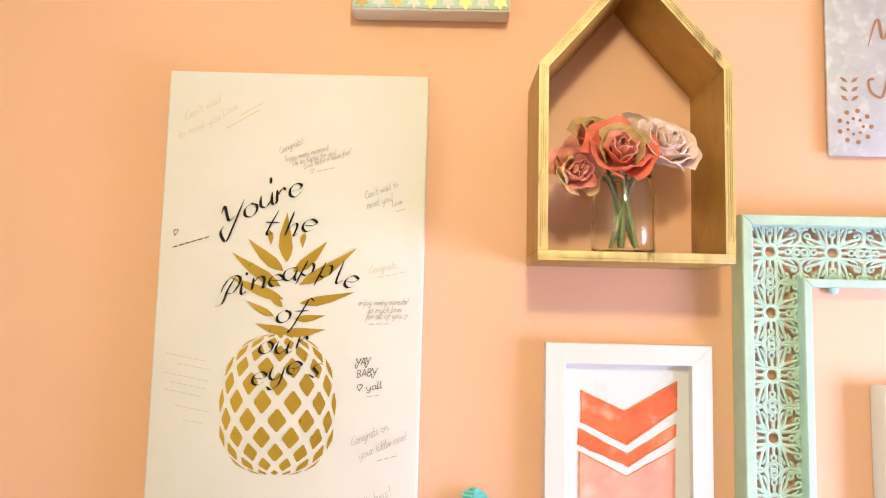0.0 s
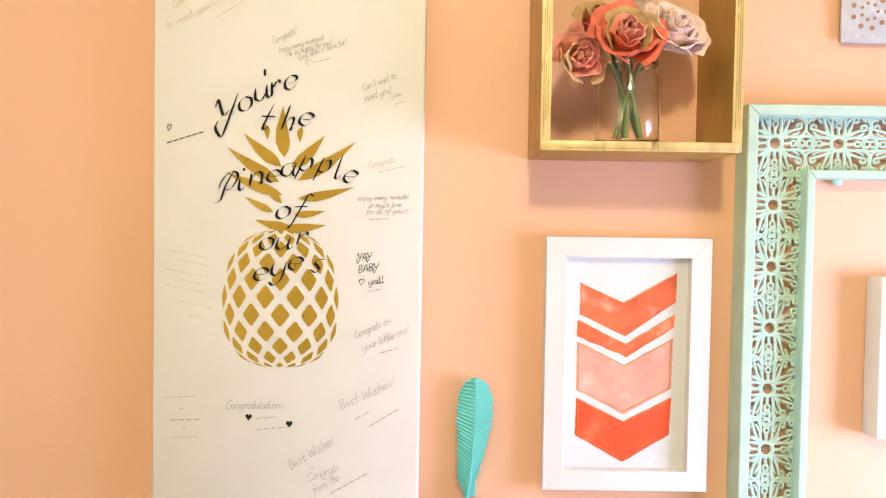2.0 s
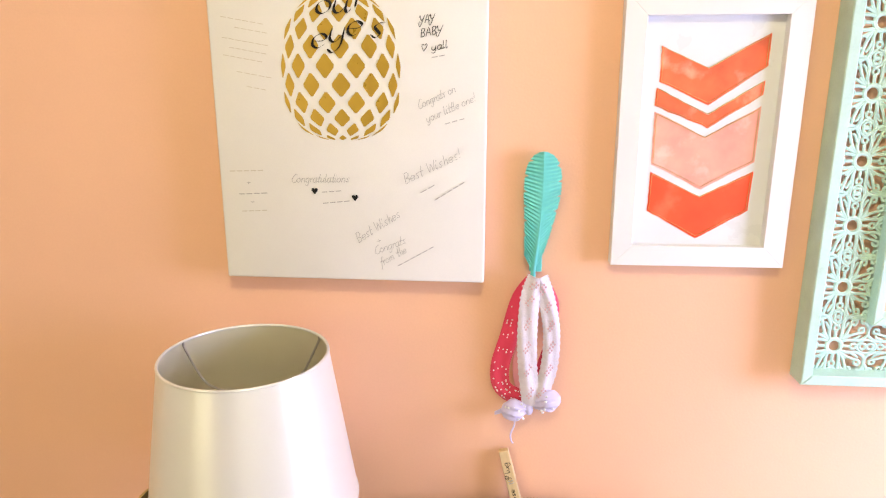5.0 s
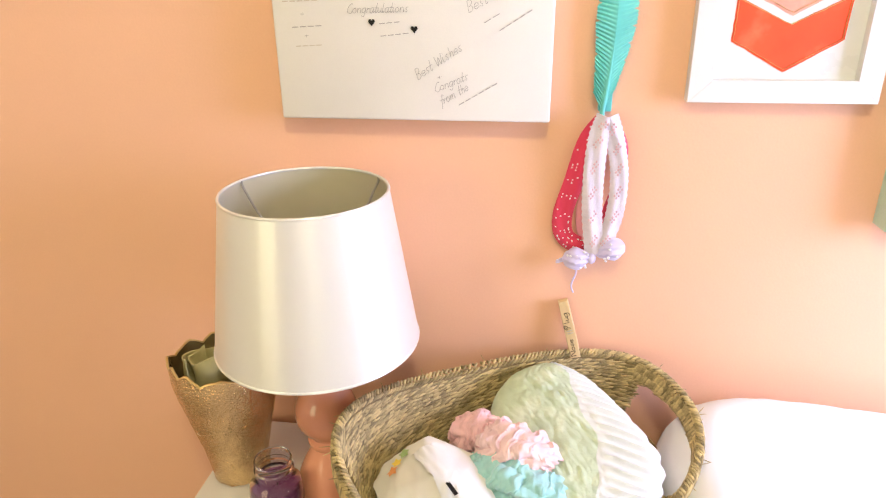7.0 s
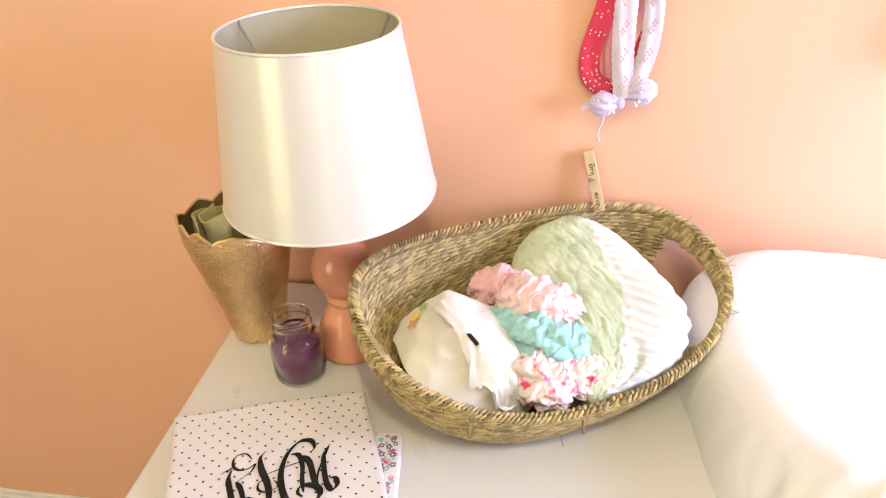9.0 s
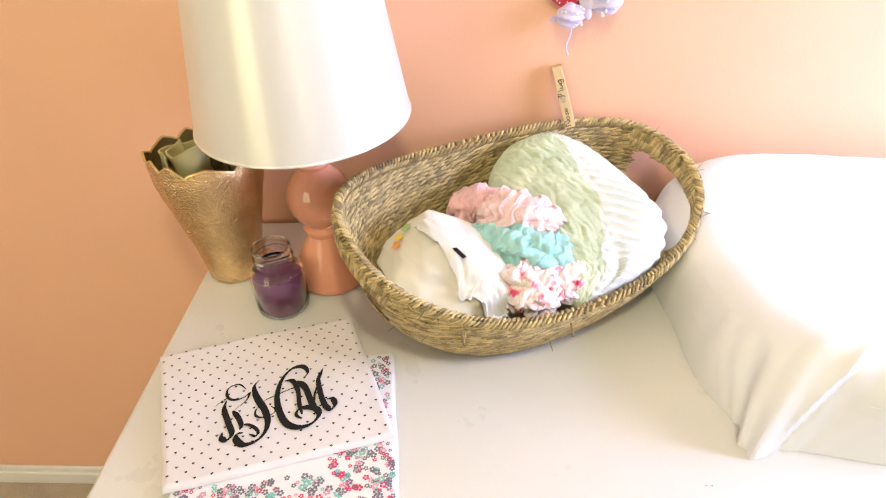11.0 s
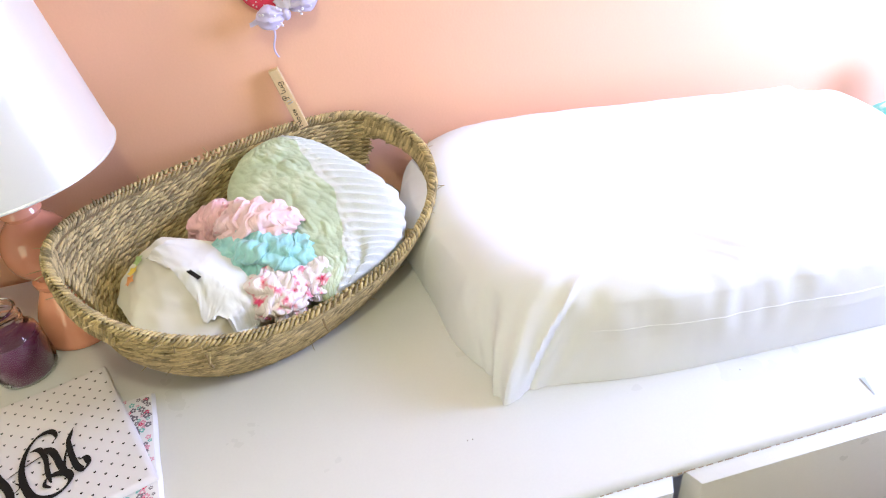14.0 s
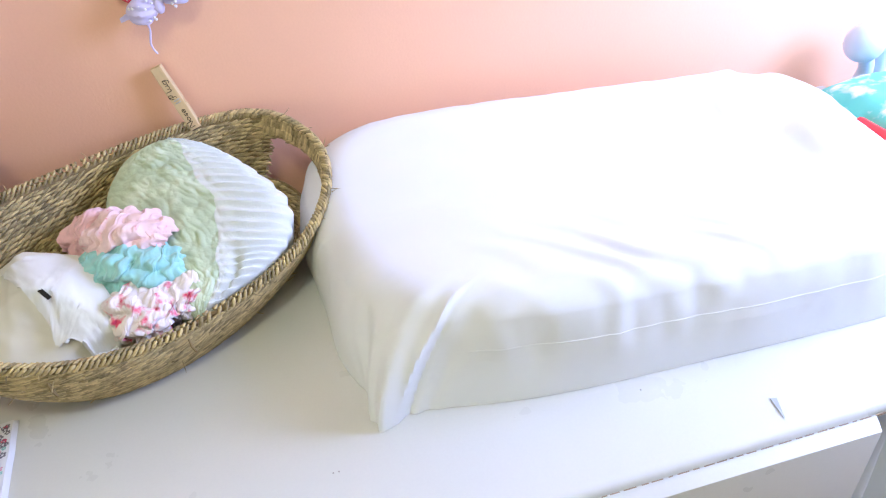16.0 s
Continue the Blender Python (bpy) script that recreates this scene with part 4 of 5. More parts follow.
part("cover", grid(900, 120, pad_point, close_u=True), M["pad"], pad)
seam = []
for k in range(160):
    p = Vector(pad_point(0.655 + 0.21 * k / 159, 0.27))
    seam.append(p + Vector((p.x / PL, p.y / PWD, 0)).normalized() * -0.0002)
part("piping", tube(seam, 0.0008, 6), M["pad"], pad)

# ---- table lamp ----
lamp_at = (0.071, -0.168, DZ)
table_lamp = thing("table_lamp", lamp_at, "table lamp with glazed coral ceramic base and white satin shade", "table lamp")
part("base", lathe([(0, 0), (0.050, 0), (0.054, 0.004), (0.055, 0.012), (0.0525, 0.022), (0.053, 0.026), (0.047, 0.045), (0.037, 0.066), (0.029, 0.082), (0.0275, 0.088), (0.031, 0.093),
                    (0.031, 0.098), (0.026, 0.104), (0.029, 0.110), (0.038, 0.119), (0.044, 0.131), (0.046, 0.144), (0.045, 0.157), (0.040, 0.171), (0.032, 0.183), (0.024, 0.191),
                    (0.021, 0.196), (0.025, 0.203), (0.023, 0.211), (0.016, 0.219), (0, 0.221)], 64), M["coral_glaze"], table_lamp)
part("stem", lathe([(0, 0.21), (0.006, 0.21), (0.006, 0.26), (0.015, 0.262), (0.016, 0.31), (0, 0.312)], 20), M["wire"], table_lamp)
SB, ST, RB, RT = 0.272, 0.486, 0.141, 0.109
shade = part("shade", lathe([(RB, SB), (RT, ST)], 96), M["shade"], table_lamp, "white satin drum shade")
part("lining", lathe([(RB - 0.0016, SB), (RT - 0.0016, ST)], 96), M["shade_in"], shade)
for r, z in ((RB - 0.0008, SB), (RT - 0.0008, ST)):
    part("rim", tube([(r * math.cos(t), r * math.sin(t), z) for t in np.linspace(0, 2 * math.pi, 96, endpoint=False)], 0.0021, 8, True), M["shade"], shade)
for k in range(3):
    an = radians(41 + 120 * k)
    part("spoke", tube(spline([(0.012 * math.cos(an), 0.012 * math.sin(an), ST - 0.06), (0.07 * math.cos(an), 0.07 * math.sin(an), ST - 0.055),
                               ((RT - 0.006) * math.cos(an), (RT - 0.006) * math.sin(an), ST - 0.012), ((RT - 0.002) * math.cos(an), (RT - 0.002) * math.sin(an), ST)], 6), 0.0017, 7), M["wire"], table_lamp)
part("spoke_ring", lathe([(0.006, ST - 0.064), (0.016, ST - 0.064), (0.016, ST - 0.058), (0.006, ST - 0.058), (0.006, ST - 0.064)], 24), M["wire"], table_lamp)
part("bulb", lathe([(0, 0.395), (0.018, 0.392), (0.029, 0.372), (0.029, 0.355), (0.018, 0.33), (0.014, 0.31), (0, 0.31)], 24), M["shade"], table_lamp, "unlit white bulb")

# ---- gold vase with rolled cloths ----
vase = thing("vase", (-0.089, -0.148, DZ), "gold hammered vase with jagged eggshell rim holding rolled cloths", "vase")
VP = [(0.038, 0.0), (0.0425, 0.004), (0.047, 0.04), (0.055, 0.08), (0.066, 0.128), (0.0755, 0.166), (0.0795, 0.192), (0.0795, 0.214)]


def vase_point(u, v, inset=0.0):
    an = 2 * math.pi * u
    k = v * (len(VP) - 1)
    i = min(int(k), len(VP) - 2)
    r = VP[i][0] + (VP[i + 1][0] - VP[i][0]) * (k - i) - inset
    z = VP[i][1] + (VP[i + 1][1] - VP[i][1]) * (k - i)
    jag = abs(((u * 11 + 0.25 * math.sin(u * 19)) % 1) - 0.5) * 2
    z += max(0, v - 0.6) / 0.4 * (0.014 * jag ** 0.7 - 0.005 + 0.006 * math.sin(u * 12.6))
    r += 0.0012 * nz(math.cos(an), math.sin(an), z * 30, 4)
    return (r * math.cos(an), r * math.sin(an), z)


part("body", grid(132, 30, vase_point, lathe([(0, 0.0005), (0.040, 0.0)], 8), close_u=True), M["gold_glaze"], vase)
part("rim", tube([vase_point(k / 132, 1.0, 0.0015) for k in range(132)], 0.0019, 6, True), M["gold_line"], vase)
part("inside", grid(132, 30, lambda u, v: vase_point(u, 0.06 + 0.935 * v, 0.003), close_u=True), M["vase_in"], vase, "dark glazed inside")
for k, (x, y, r, z, tx, ty) in enumerate(((-0.018, -0.012, 0.037, 0.205, 1, -2), (0.022, 0.022, 0.022, 0.170, -4, 6))):
    roll_ob = thing("rolled_cloth", (0, 0, 0), "olive linen cloth rolled up in the gold vase", "cloth", "cloths in the vase")
    roll_ob.matrix_world = pose(-0.089 + x * 0.8, -0.148 + y * 0.8, DZ + 0.03, tx, ty, 0)

    def spiral(u, v, r=r, z=z):
        an = u * 2.7 * math.pi + 2.0
        rad = r * (0.62 + 0.38 * u) * (0.86 + 0.16 * v) + 0.0045 * nz(u * 2, v, r * 300, 4) + 0.0015 * nz(u, v * 2, r * 90, 11)
        return (rad * math.cos(an), rad * math.sin(an) * 0.86, 0.07 + (z - 0.08) * v + (0.007 * math.sin(an * 1.3) + 0.004 * nz(u, 0, 1, 9)) * v)
    part("fabric", thick(grid(96, 28, spiral), 0.0024), M["linen"], roll_ob)

# ---- candle ----
candle = thing("jar_candle", (0.010, -0.238, DZ), "purple wax candle in a small lidless glass jar", "candle")
candle.matrix_world = candle.matrix_world @ Matrix.Diagonal((0.93, 0.93, 1.03, 1))
outer = [(0, 0.0), (0.036, 0.0), (0.0405, 0.004), (0.0415, 0.012), (0.0415, 0.056), (0.039, 0.066), (0.031, 0.074), (0.0275, 0.078), (0.0275, 0.083), (0.0305, 0.0855), (0.0305, 0.090),
         (0.028, 0.092), (0.028, 0.101), (0.0295, 0.103), (0.0285, 0.105), (0.026, 0.105), (0.0255, 0.08), (0.030, 0.071), (0.0365, 0.064), (0.0392, 0.056), (0.0392, 0.010), (0.037, 0.004), (0, 0.004)]
g = part("glass", lathe(outer, 56), M["glass"], candle, "clear glass jar")
g.visible_shadow = False
part("wax", lathe([(0, 0.0045), (0.0366, 0.0045), (0.0388, 0.010), (0.0388, 0.056), (0.036, 0.063), (0.032, 0.060), (0.0, 0.059)], 48), M["wax"], candle, "dark purple wax")
part("wick", tube([(0, 0, 0.056), (0.001, 0, 0.062), (0.003, 0, 0.068)], 0.0012, 6), M["ink"], candle)

# ---- folded cloths ----
CANG = math.atan2(0.078, 0.246)
cu, cv = Vector((math.cos(CANG), math.sin(CANG), 0)), Vector((-math.sin(CANG), math.cos(CANG), 0))
M["floral"] = material("floral_cotton", (0.76, 0.74, 0.76), 0.9, vary=0.02, sheen=0.2)
floral = thing("floral_cloth", (0.085, -0.470, DZ), "white cotton burp cloth printed with small pink and teal flowers", "cloth")


def slab(w, d, h, wave, seed, skew=0.0, n=60):
    """A folded cloth: a soft-edged slab with a slightly wavy top."""
    def top(x, y):
        ex, ey = max(0, 1 - (w - abs(x)) / 0.006), max(0, 1 - (d - abs(y)) / 0.006)
        return h * (1 - 0.55 * max(ex, ey) ** 2) + wave * nz(x, y, 0, 14, seed) + wave * 0.6 * math.sin(18 * (x * 0.4 + y)) * 0.5 + wave * 1.6 * math.exp(-((x * 0.8 + y - 0.10) / 0.035) ** 2)
    bm = bmesh.new()

    def f(u, v):
        u2, v2 = min(max((u - 0.02) / 0.96, 0), 1), min(max((v - 0.02) / 0.96, 0), 1)
        x, y = (2 * u2 - 1) * w, (2 * v2 - 1) * d
        inside = 0.02 <= u <= 0.98 and 0.02 <= v <= 0.98
        return (x + skew * y + 0.0015 * nz(y, x, 1, 30, seed), y + 0.0015 * nz(x, y, 2, 30, seed), top(x, y) if inside else 0.0005)
    return grid(n, n, f, bm), top


bm, floral_top = slab(0.128, 0.122, 0.007, 0.0005, 3)
floral.matrix_world = pose(0.075, -0.478, DZ, 0, 0, 8)
part("fabric", bm, M["floral"], floral)
FLORA = [material("print_" + n, c, 0.9) for n, c in (("rose", (0.60, 0.05, 0.14)), ("teal", (0.22, 0.50, 0.45)), ("pink", (0.66, 0.32, 0.42)), ("outline", (0.18, 0.16, 0.2)))]
prints = [bmesh.new() for _ in FLORA]
for k in range(1300):
    x, y = random.uniform(-0.122, 0.122), random.uniform(-0.117, 0.117)
    if x < 0.05 and y > -0.06:
        continue
    kind = random.choice((0, 1, 2, 3, 3))
    r = random.uniform(0.0017, 0.0038)
    for q in range(5):
        an = 2 * math.pi * q / 5 + x * 90
        c = Vector((x + r * math.cos(an) * 0.8, y + r * math.sin(an) * 0.8))
        ring = [prints[kind].verts.new((c.x + r * 0.5 * math.cos(t), c.y + r * 0.5 * math.sin(t), floral_top(c.x, c.y) + 0.0004 + 0.00002 * q)) for t in np.linspace(0, 2 * math.pi, 6, endpoint=False)]
        prints[kind].faces.new(ring)
for bm, mat in zip(prints, FLORA):
    tagged(part("flower_print", bm, mat, floral, smooth=False), kind="stuff")

dotted = thing("dotted_cloth", (0.036, -0.423, DZ + 0.0075), "white burp cloth with tiny black hearts and a large monogram", "cloth")
dotted.matrix_world = Matrix.Translation((0.0365, -0.4205, DZ + 0.0078)) @ pose(0, 0, 0, 0, 0, math.degrees(CANG))
bm, dotted_top = slab(0.131, 0.110, 0.008, 0.0020, 8, skew=-0.09, n=80)
part("fabric", bm, M["cloth"], dotted)
hearts = bmesh.new()
for i in range(-15, 16):
    for j in range(-13, 14):
        x, y = (i + (0.5 if j % 2 else 0)) * 0.0190 + 0.0015 * nz(i, j, 0, 1.7), j * 0.0104 + 0.0012 * nz(i, j, 4, 1.7)
        if abs(x) > 0.127 or abs(y) > 0.106:
            continue
        s = 0.0016
        z = dotted_top(x, y) + 0.0004
        hearts.faces.new([hearts.verts.new((x - 0.09 * y + a * s, y + b * s, z)) for a, b in ((0, -1), (1, 0.1), (0.9, 0.8), (0.4, 1), (0, 0.5), (-0.4, 1), (-0.9, 0.8), (-1, 0.1))])
tagged(part("heart_print", hearts, M["ink"], dotted, smooth=False), kind="stuff")
MONOGRAM = ((0.55, "-105,28 -99,33 -92,37 -97,30"),
            (1.4, "-91,34 -94,20 -89,-3 -85,-21 -91,-29 -97,-24 -96,-16"),
            (0.7, "-67,45 -75,56 -87,55 -91,46 -88,36 -79,31 -69,33 -63,38 -67,27 -78,18 -84,13"),
            (1.2, "-84,14 -78,3 -74,-11 -76,-18"),
            (0.8, "-76,-18 -70,-12 -61,-17 -55,-27 -58,-33 -65,-28"),
            (1.6, "-50,56 -57,46 -54,26 -46,5 -43,-15 -47,-30 -57,-40 -72,-42 -80,-32 -79,-24 -72,-24"),
            (0.6, "-45,11 -55,9 -57,-1 -50,-7 -37,-5 -33,1 -38,8"),
            (0.6, "-49,18 -31,24 -11,29 1,29"),
            (1.6, "5,42 11,49 6,61 -9,62 -23,46 -30,20 -28,-6 -21,-26 -8,-35 7,-34 17,-24 15,-13 4,-7 -6,-8 -9,-16 -3,-23"),
            (1.2, "-19,44 -9,41 -4,23 -4,2 -2,-17"),
            (1.5, "-4,39 5,26 10,2 15,-17"),
            (0.7, "13,-12 16,11 26,37 30,46"),
            (1.4, "31,49 23,35 23,10 26,-10 32,-19 38,-13 36,-3 29,-2"))
base_m = dotted.matrix_world.inverted()
for k, (weight, text) in enumerate(MONOGRAM):
    line = []
    for q in text.split():
        a, b = (float(n) / 1000 for n in q.split(","))
        p = base_m @ (Vector((0.085, -0.44, 0)) + cu * a + cv * b)
        line.append(Vector((p.x, p.y)))
    bm = bmesh.new()
    stroke_line(bm, spline(line, 7), 0.0052 * weight, lambda p, lift: (p.x, p.y, dotted_top(p.x, p.y) + lift), 0.0008 + 0.0001 * k, radians(35), 0.34)
    part("monogram_stroke", bm, M["ink"], dotted, smooth=False)

# ---- basket ----
basket = thing("basket", (0.3677, -0.212, DZ), "oval woven seagrass basket with two cut-out handles", "basket")
BT = 0.5386


def basket_point(an, h, out=0.0):
    """A point of the basket's wall: an round it, h from foot 0 to rim 1."""
    c, s = math.cos(an), math.sin(an)
    ex = 0.83 + 0.12 * (1 - h)
    k = math.sin(h * math.pi / 2) ** 0.9
    rx, ry = 0.165 + 0.092 * k + out, 0.118 + 0.032 * k + out
    x, y = rx * math.copysign(abs(c) ** ex, c), ry * math.copysign(abs(s) ** ex, s)
    top = 0.151 + 0.021 * math.cos(2 * an) + 0.047 * s - 0.016 * c
    foot = Vector((-0.022, 0.006, 0)) * (1 - h)
    return Vector((x * math.cos(BT) - y * math.sin(BT), x * math.sin(BT) + y * math.cos(BT), 0.004 + top * h)) + foot


def in_handle(an, h):
    off = min(abs((an + math.pi) % (2 * math.pi) - math.pi), abs((an % (2 * math.pi)) - math.pi))
    return off < 0.36 and 0.48 < h < 0.83


bm = bmesh.new()
na, nh = 140, 26
ring = [[bm.verts.new(basket_point(2 * math.pi * i / na, j / (nh - 1))) for j in range(nh)] for i in range(na)]
for i in range(na):
    for j in range(nh - 1):
        if not in_handle(2 * math.pi * (i + 0.5) / na, (j + 0.5) / (nh - 1)):
            bm.faces.new((ring[i][j], ring[(i + 1) % na][j], ring[(i + 1) % na][j + 1], ring[i][j + 1]))
bm.faces.new([ring[i][0] for i in range(na)])
# dark sheet behind the strands, coloured as the shade between them
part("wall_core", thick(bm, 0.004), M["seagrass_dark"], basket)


def strands(specs):
    """Many short plump strands of grass in one mesh: centre, direction, outward, length, thickness."""
    verts, faces = [], []
    rings = ((-0.5, 0.25), (-0.32, 0.85), (0.0, 1.0), (0.32, 0.85), (0.5, 0.25))
    for p, d, o, length, r in specs:
        w = d.cross(o).normalized()
        base = len(verts)
        for q, k in rings:
            for t in range(5):
                an = 2 * math.pi * t / 5
                verts.append(p + d * (q * length) + (w * math.cos(an) + o * (math.sin(an) * 0.8)) * (r * k))
        for a in range(4):
            for t in range(5):
                faces.append((base + a * 5 + t, base + a * 5 + (t + 1) % 5, base + a * 5 + 5 + (t + 1) % 5, base + a * 5 + 5 + t))
        faces.append(tuple(base + t for t in range(4, -1, -1)))
        faces.append(tuple(base + 20 + t for t in range(5)))
    me = bpy.data.meshes.new("strands")
    me.from_pydata(verts, [], faces)
    for p in me.polygons:
        p.use_smooth = True
    return me


random.seed(4)
specs_out, specs_in = [], []
n_rows = 27
for j in range(n_rows):
    h = (j + 0.5) / n_rows * 0.97
    count = int(200 + 70 * h)
    for i in range(count):
        an = 2 * math.pi * (i + 0.5 * (j % 2) + random.uniform(-0.2, 0.2)) / count
        if in_handle(an, h):
            continue
        p = basket_point(an, h)
        d = (basket_point(an + 0.02, h) - basket_point(an - 0.02, h)).normalized()
        up = (basket_point(an, min(h + 0.03, 1)) - basket_point(an, max(h - 0.03, 0))).normalized()
        o = d.cross(up).normalized()
        slope = 0.34
        for side, into in ((1, specs_out), (-1, specs_in)):
            dd = (d + up * (slope * side + random.uniform(-0.22, 0.22))).normalized()
            length = random.uniform(0.013, 0.019)
            into.append((p + o * (0.0018 if side > 0 else -0.0050) + up * random.uniform(-0.0012, 0.0012), dd, o, length * random.uniform(0.8, 1.3), random.uniform(0.0014, 0.0024)))
for name, specs in (("outer_weave", specs_out), ("inner_weave", specs_in)):
    tagged(part(name, strands(specs), M["seagrass"], basket), kind="stuff")
rope = []
turns = 250
for i in range(turns):
    an = 2 * math.pi * i / turns
    p = basket_point(an, 1.0) + Vector((0, 0, 0.002))
    d = (basket_point(an + 0.02, 1) - basket_point(an - 0.02, 1)).normalized()
    out = Vector((p.x, p.y, 0)).normalized()
    o = (out - d * out.dot(d)).normalized()
    up = o.cross(d).normalized()
    up = up if up.z > 0 else -up
    for t in range(4):
        a = math.pi / 2 * t + 0.35
        radial = o * math.cos(a) + up * math.sin(a)
        tang = -o * math.sin(a) + up * math.cos(a)
        rope.append((p + radial * 0.0048, (tang + d * (0.75 + random.uniform(-0.2, 0.2))).normalized(), radial, random.uniform(0.010, 0.014), random.uniform(0.0019, 0.0027)))
tagged(part("rim_rope", strands(rope), M["seagrass"], basket), kind="stuff")
wrap = []
for centre in (0.0, math.pi):
    for i in range(46):
        an = centre + (i / 45 - 0.5) * 0.82
        for h in (0.88, 0.95):
            p = basket_point(an, h)
            d = (basket_point(an + 0.02, h) - basket_point(an - 0.02, h)).normalized()
            up = (basket_point(an, 1) - basket_point(an, 0.9)).normalized()
            o = d.cross(up).normalized()
            for side in (-1, 1):
                wrap.append((p + o * 0.005 * side, (up + d * random.uniform(0.15, 0.4) * side).normalized(), o, 0.018, random.uniform(0.0024, 0.0032)))
tagged(part("handle_wrap", strands(wrap), M["seagrass"], basket), kind="stuff")
stray = []
for k in range(60):
    an, h = random.uniform(0, 2 * math.pi), random.choice((1.0, random.uniform(0.1, 0.9)))
    p = basket_point(an, h, 0.004)
    o = Vector((p.x, p.y, 0)).normalized()
    d = (o + Vector((random.uniform(-1, 1), random.uniform(-1, 1), random.uniform(-0.8, 1)))).normalized()
    stray.append((p + d * 0.006, d, d.orthogonal().normalized(), random.uniform(0.012, 0.026), 0.0006))
tagged(part("stray_straw", strands(stray), M["seagrass"], basket), kind="stuff")
for an in (4.05, 4.62):
    p = basket_point(an, 0.86, 0.005)
    part("tie_end", tube([p, p + Vector((0.001, -0.004, -0.008)), p + Vector((0.003, -0.004, -0.018))], 0.0016, 6), M["seagrass_dark"], basket)

# ---- what lies in the basket ----
M["nappy"] = material("nappy_green_white", (0.64, 0.65, 0.60), 0.85, vary=0.02, scale=30, sheen=0.2, bump=0.3, bump_scale=500)
M["nappy_green"] = material("nappy_pale_green", (0.50, 0.58, 0.40), 0.85, vary=0.1, scale=30, second=(0.58, 0.64, 0.48), second_at=0.52, second_scale=30, bump=0.4, bump_scale=400)
M["film"] = material("white_plastic_film", (0.75, 0.725, 0.65), 0.34, vary=0.03, scale=20, bump=0.1, bump_scale=60)
M["white_film"] = material("white_matt_film", (0.76, 0.755, 0.735), 0.4, vary=0.02, scale=20, bump=0.1, bump_scale=60)
M["print_yellow"] = material("yellow_print", (0.80, 0.60, 0.08), 0.4)
M["print_orange"] = material("orange_print", (0.70, 0.30, 0.10), 0.4)
M["print_leaf"] = material("leaf_print", (0.35, 0.48, 0.20), 0.4)
M["sock_pink"] = material("pink_ruffle_knit", (0.80, 0.50, 0.52), 0.9, vary=0.1, scale=50, sheen=0.3, bump=0.3)
M["sock_teal"] = material("teal_ruffle_knit", (0.35, 0.60, 0.58), 0.9, vary=0.1, scale=50, sheen=0.3, bump=0.3)
M["sock_print"] = material("white_pink_print_knit", (0.80, 0.72, 0.72), 0.9, vary=0.04, second=(0.66, 0.07, 0.17), second_at=0.53, second_scale=62, bump=0.3)
M["sock_rose"] = material("pink_white_print_knit", (0.80, 0.58, 0.58), 0.9, vary=0.06, second=(0.68, 0.14, 0.20), second_at=0.63, second_scale=90, bump=0.3)

nappy = thing("nappy", (0.43, -0.21, DZ + 0.01), "opened disposable nappy with pale green print and ruffled edge", "nappy")
NO = Vector((0.43, -0.21, DZ + 0.01))
PRINTED_SIDE = [Vector(p) - NO for p in spline([(0.425, -0.335, 0.877), (0.369, -0.280, 0.895), (0.314, -0.145, 0.930), (0.336, -0.084, 0.962), (0.391, -0.050, 0.973)], 12)]
RUFFLED_SIDE = [Vector(p) - NO for p in spline([(0.436, -0.331, 0.877), (0.508, -0.285, 0.890), (0.543, -0.247, 0.900), (0.550, -0.195, 0.925), (0.511, -0.125, 0.942),
                                                (0.462, -0.070, 0.956), (0.404, -0.050, 0.972)], 12)]
UP = Vector((-0.12, -0.42, 0.9)).normalized()


def along_side(line, v):
    k = v * (len(line) - 1)
    i = min(int(k), len(line) - 2)
    return line[i].lerp(line[i + 1], k - i)


def nappy_point(u, v):
    """u from the printed edge to the ruffled one, v from the front to the back."""
    p0, p1 = along_side(PRINTED_SIDE, v), along_side(RUFFLED_SIDE, v)
    ruffled = min(1, max(0, (u - 0.60) / 0.14))
    wave = math.sin(v * 84 + 1.6 * nz(u, v, 0, 3) + 2.2 * u)
    p = p0.lerp(p1, u + 0.010 * wave * max(0, u - 0.7) / 0.3)
    body = (4 * u * (1 - u)) ** 0.55 * min(1, 5 * min(v, 1 - v)) ** 0.6
    high = 0.030 * body + 0.0070 * (1 - abs(wave) ** 1.5) * ruffled * min(1, (1 - u) * 9 + 0.25)
    fold = abs(nz(u * 1.3, v * 2.2 + 0.5 * u, 1, 6, 4)) + 0.5 * abs(nz(u * 1.2, v * 2.4 + 0.4 * u, 1, 14, 6))
    pucker = abs(math.sin(v * 60 + 5 * nz(u, v, 2, 5) + 4 * u)) * max(0, 1 - abs(u - 0.5) / 0.16)
    high += (0.0060 * fold + 0.0006 * pucker) * (1 - 0.85 * ruffled) * body
    tuck = math.exp(-((u - 0.72 + 0.5 * (v - 0.22)) / 0.05) ** 2) * max(0, 1 - abs(v - 0.18) / 0.16)
    return p + UP * (high - 0.010 * tuck)


def side_at(u, v):
    """The wavy line between the printed panel and the ruffled side."""
    return 0.0 if u in (0.0, 1.0) else 0.06 * (v - 0.5) + 0.02 * math.sin(v * 17) + 0.012 * math.sin(v * 41)


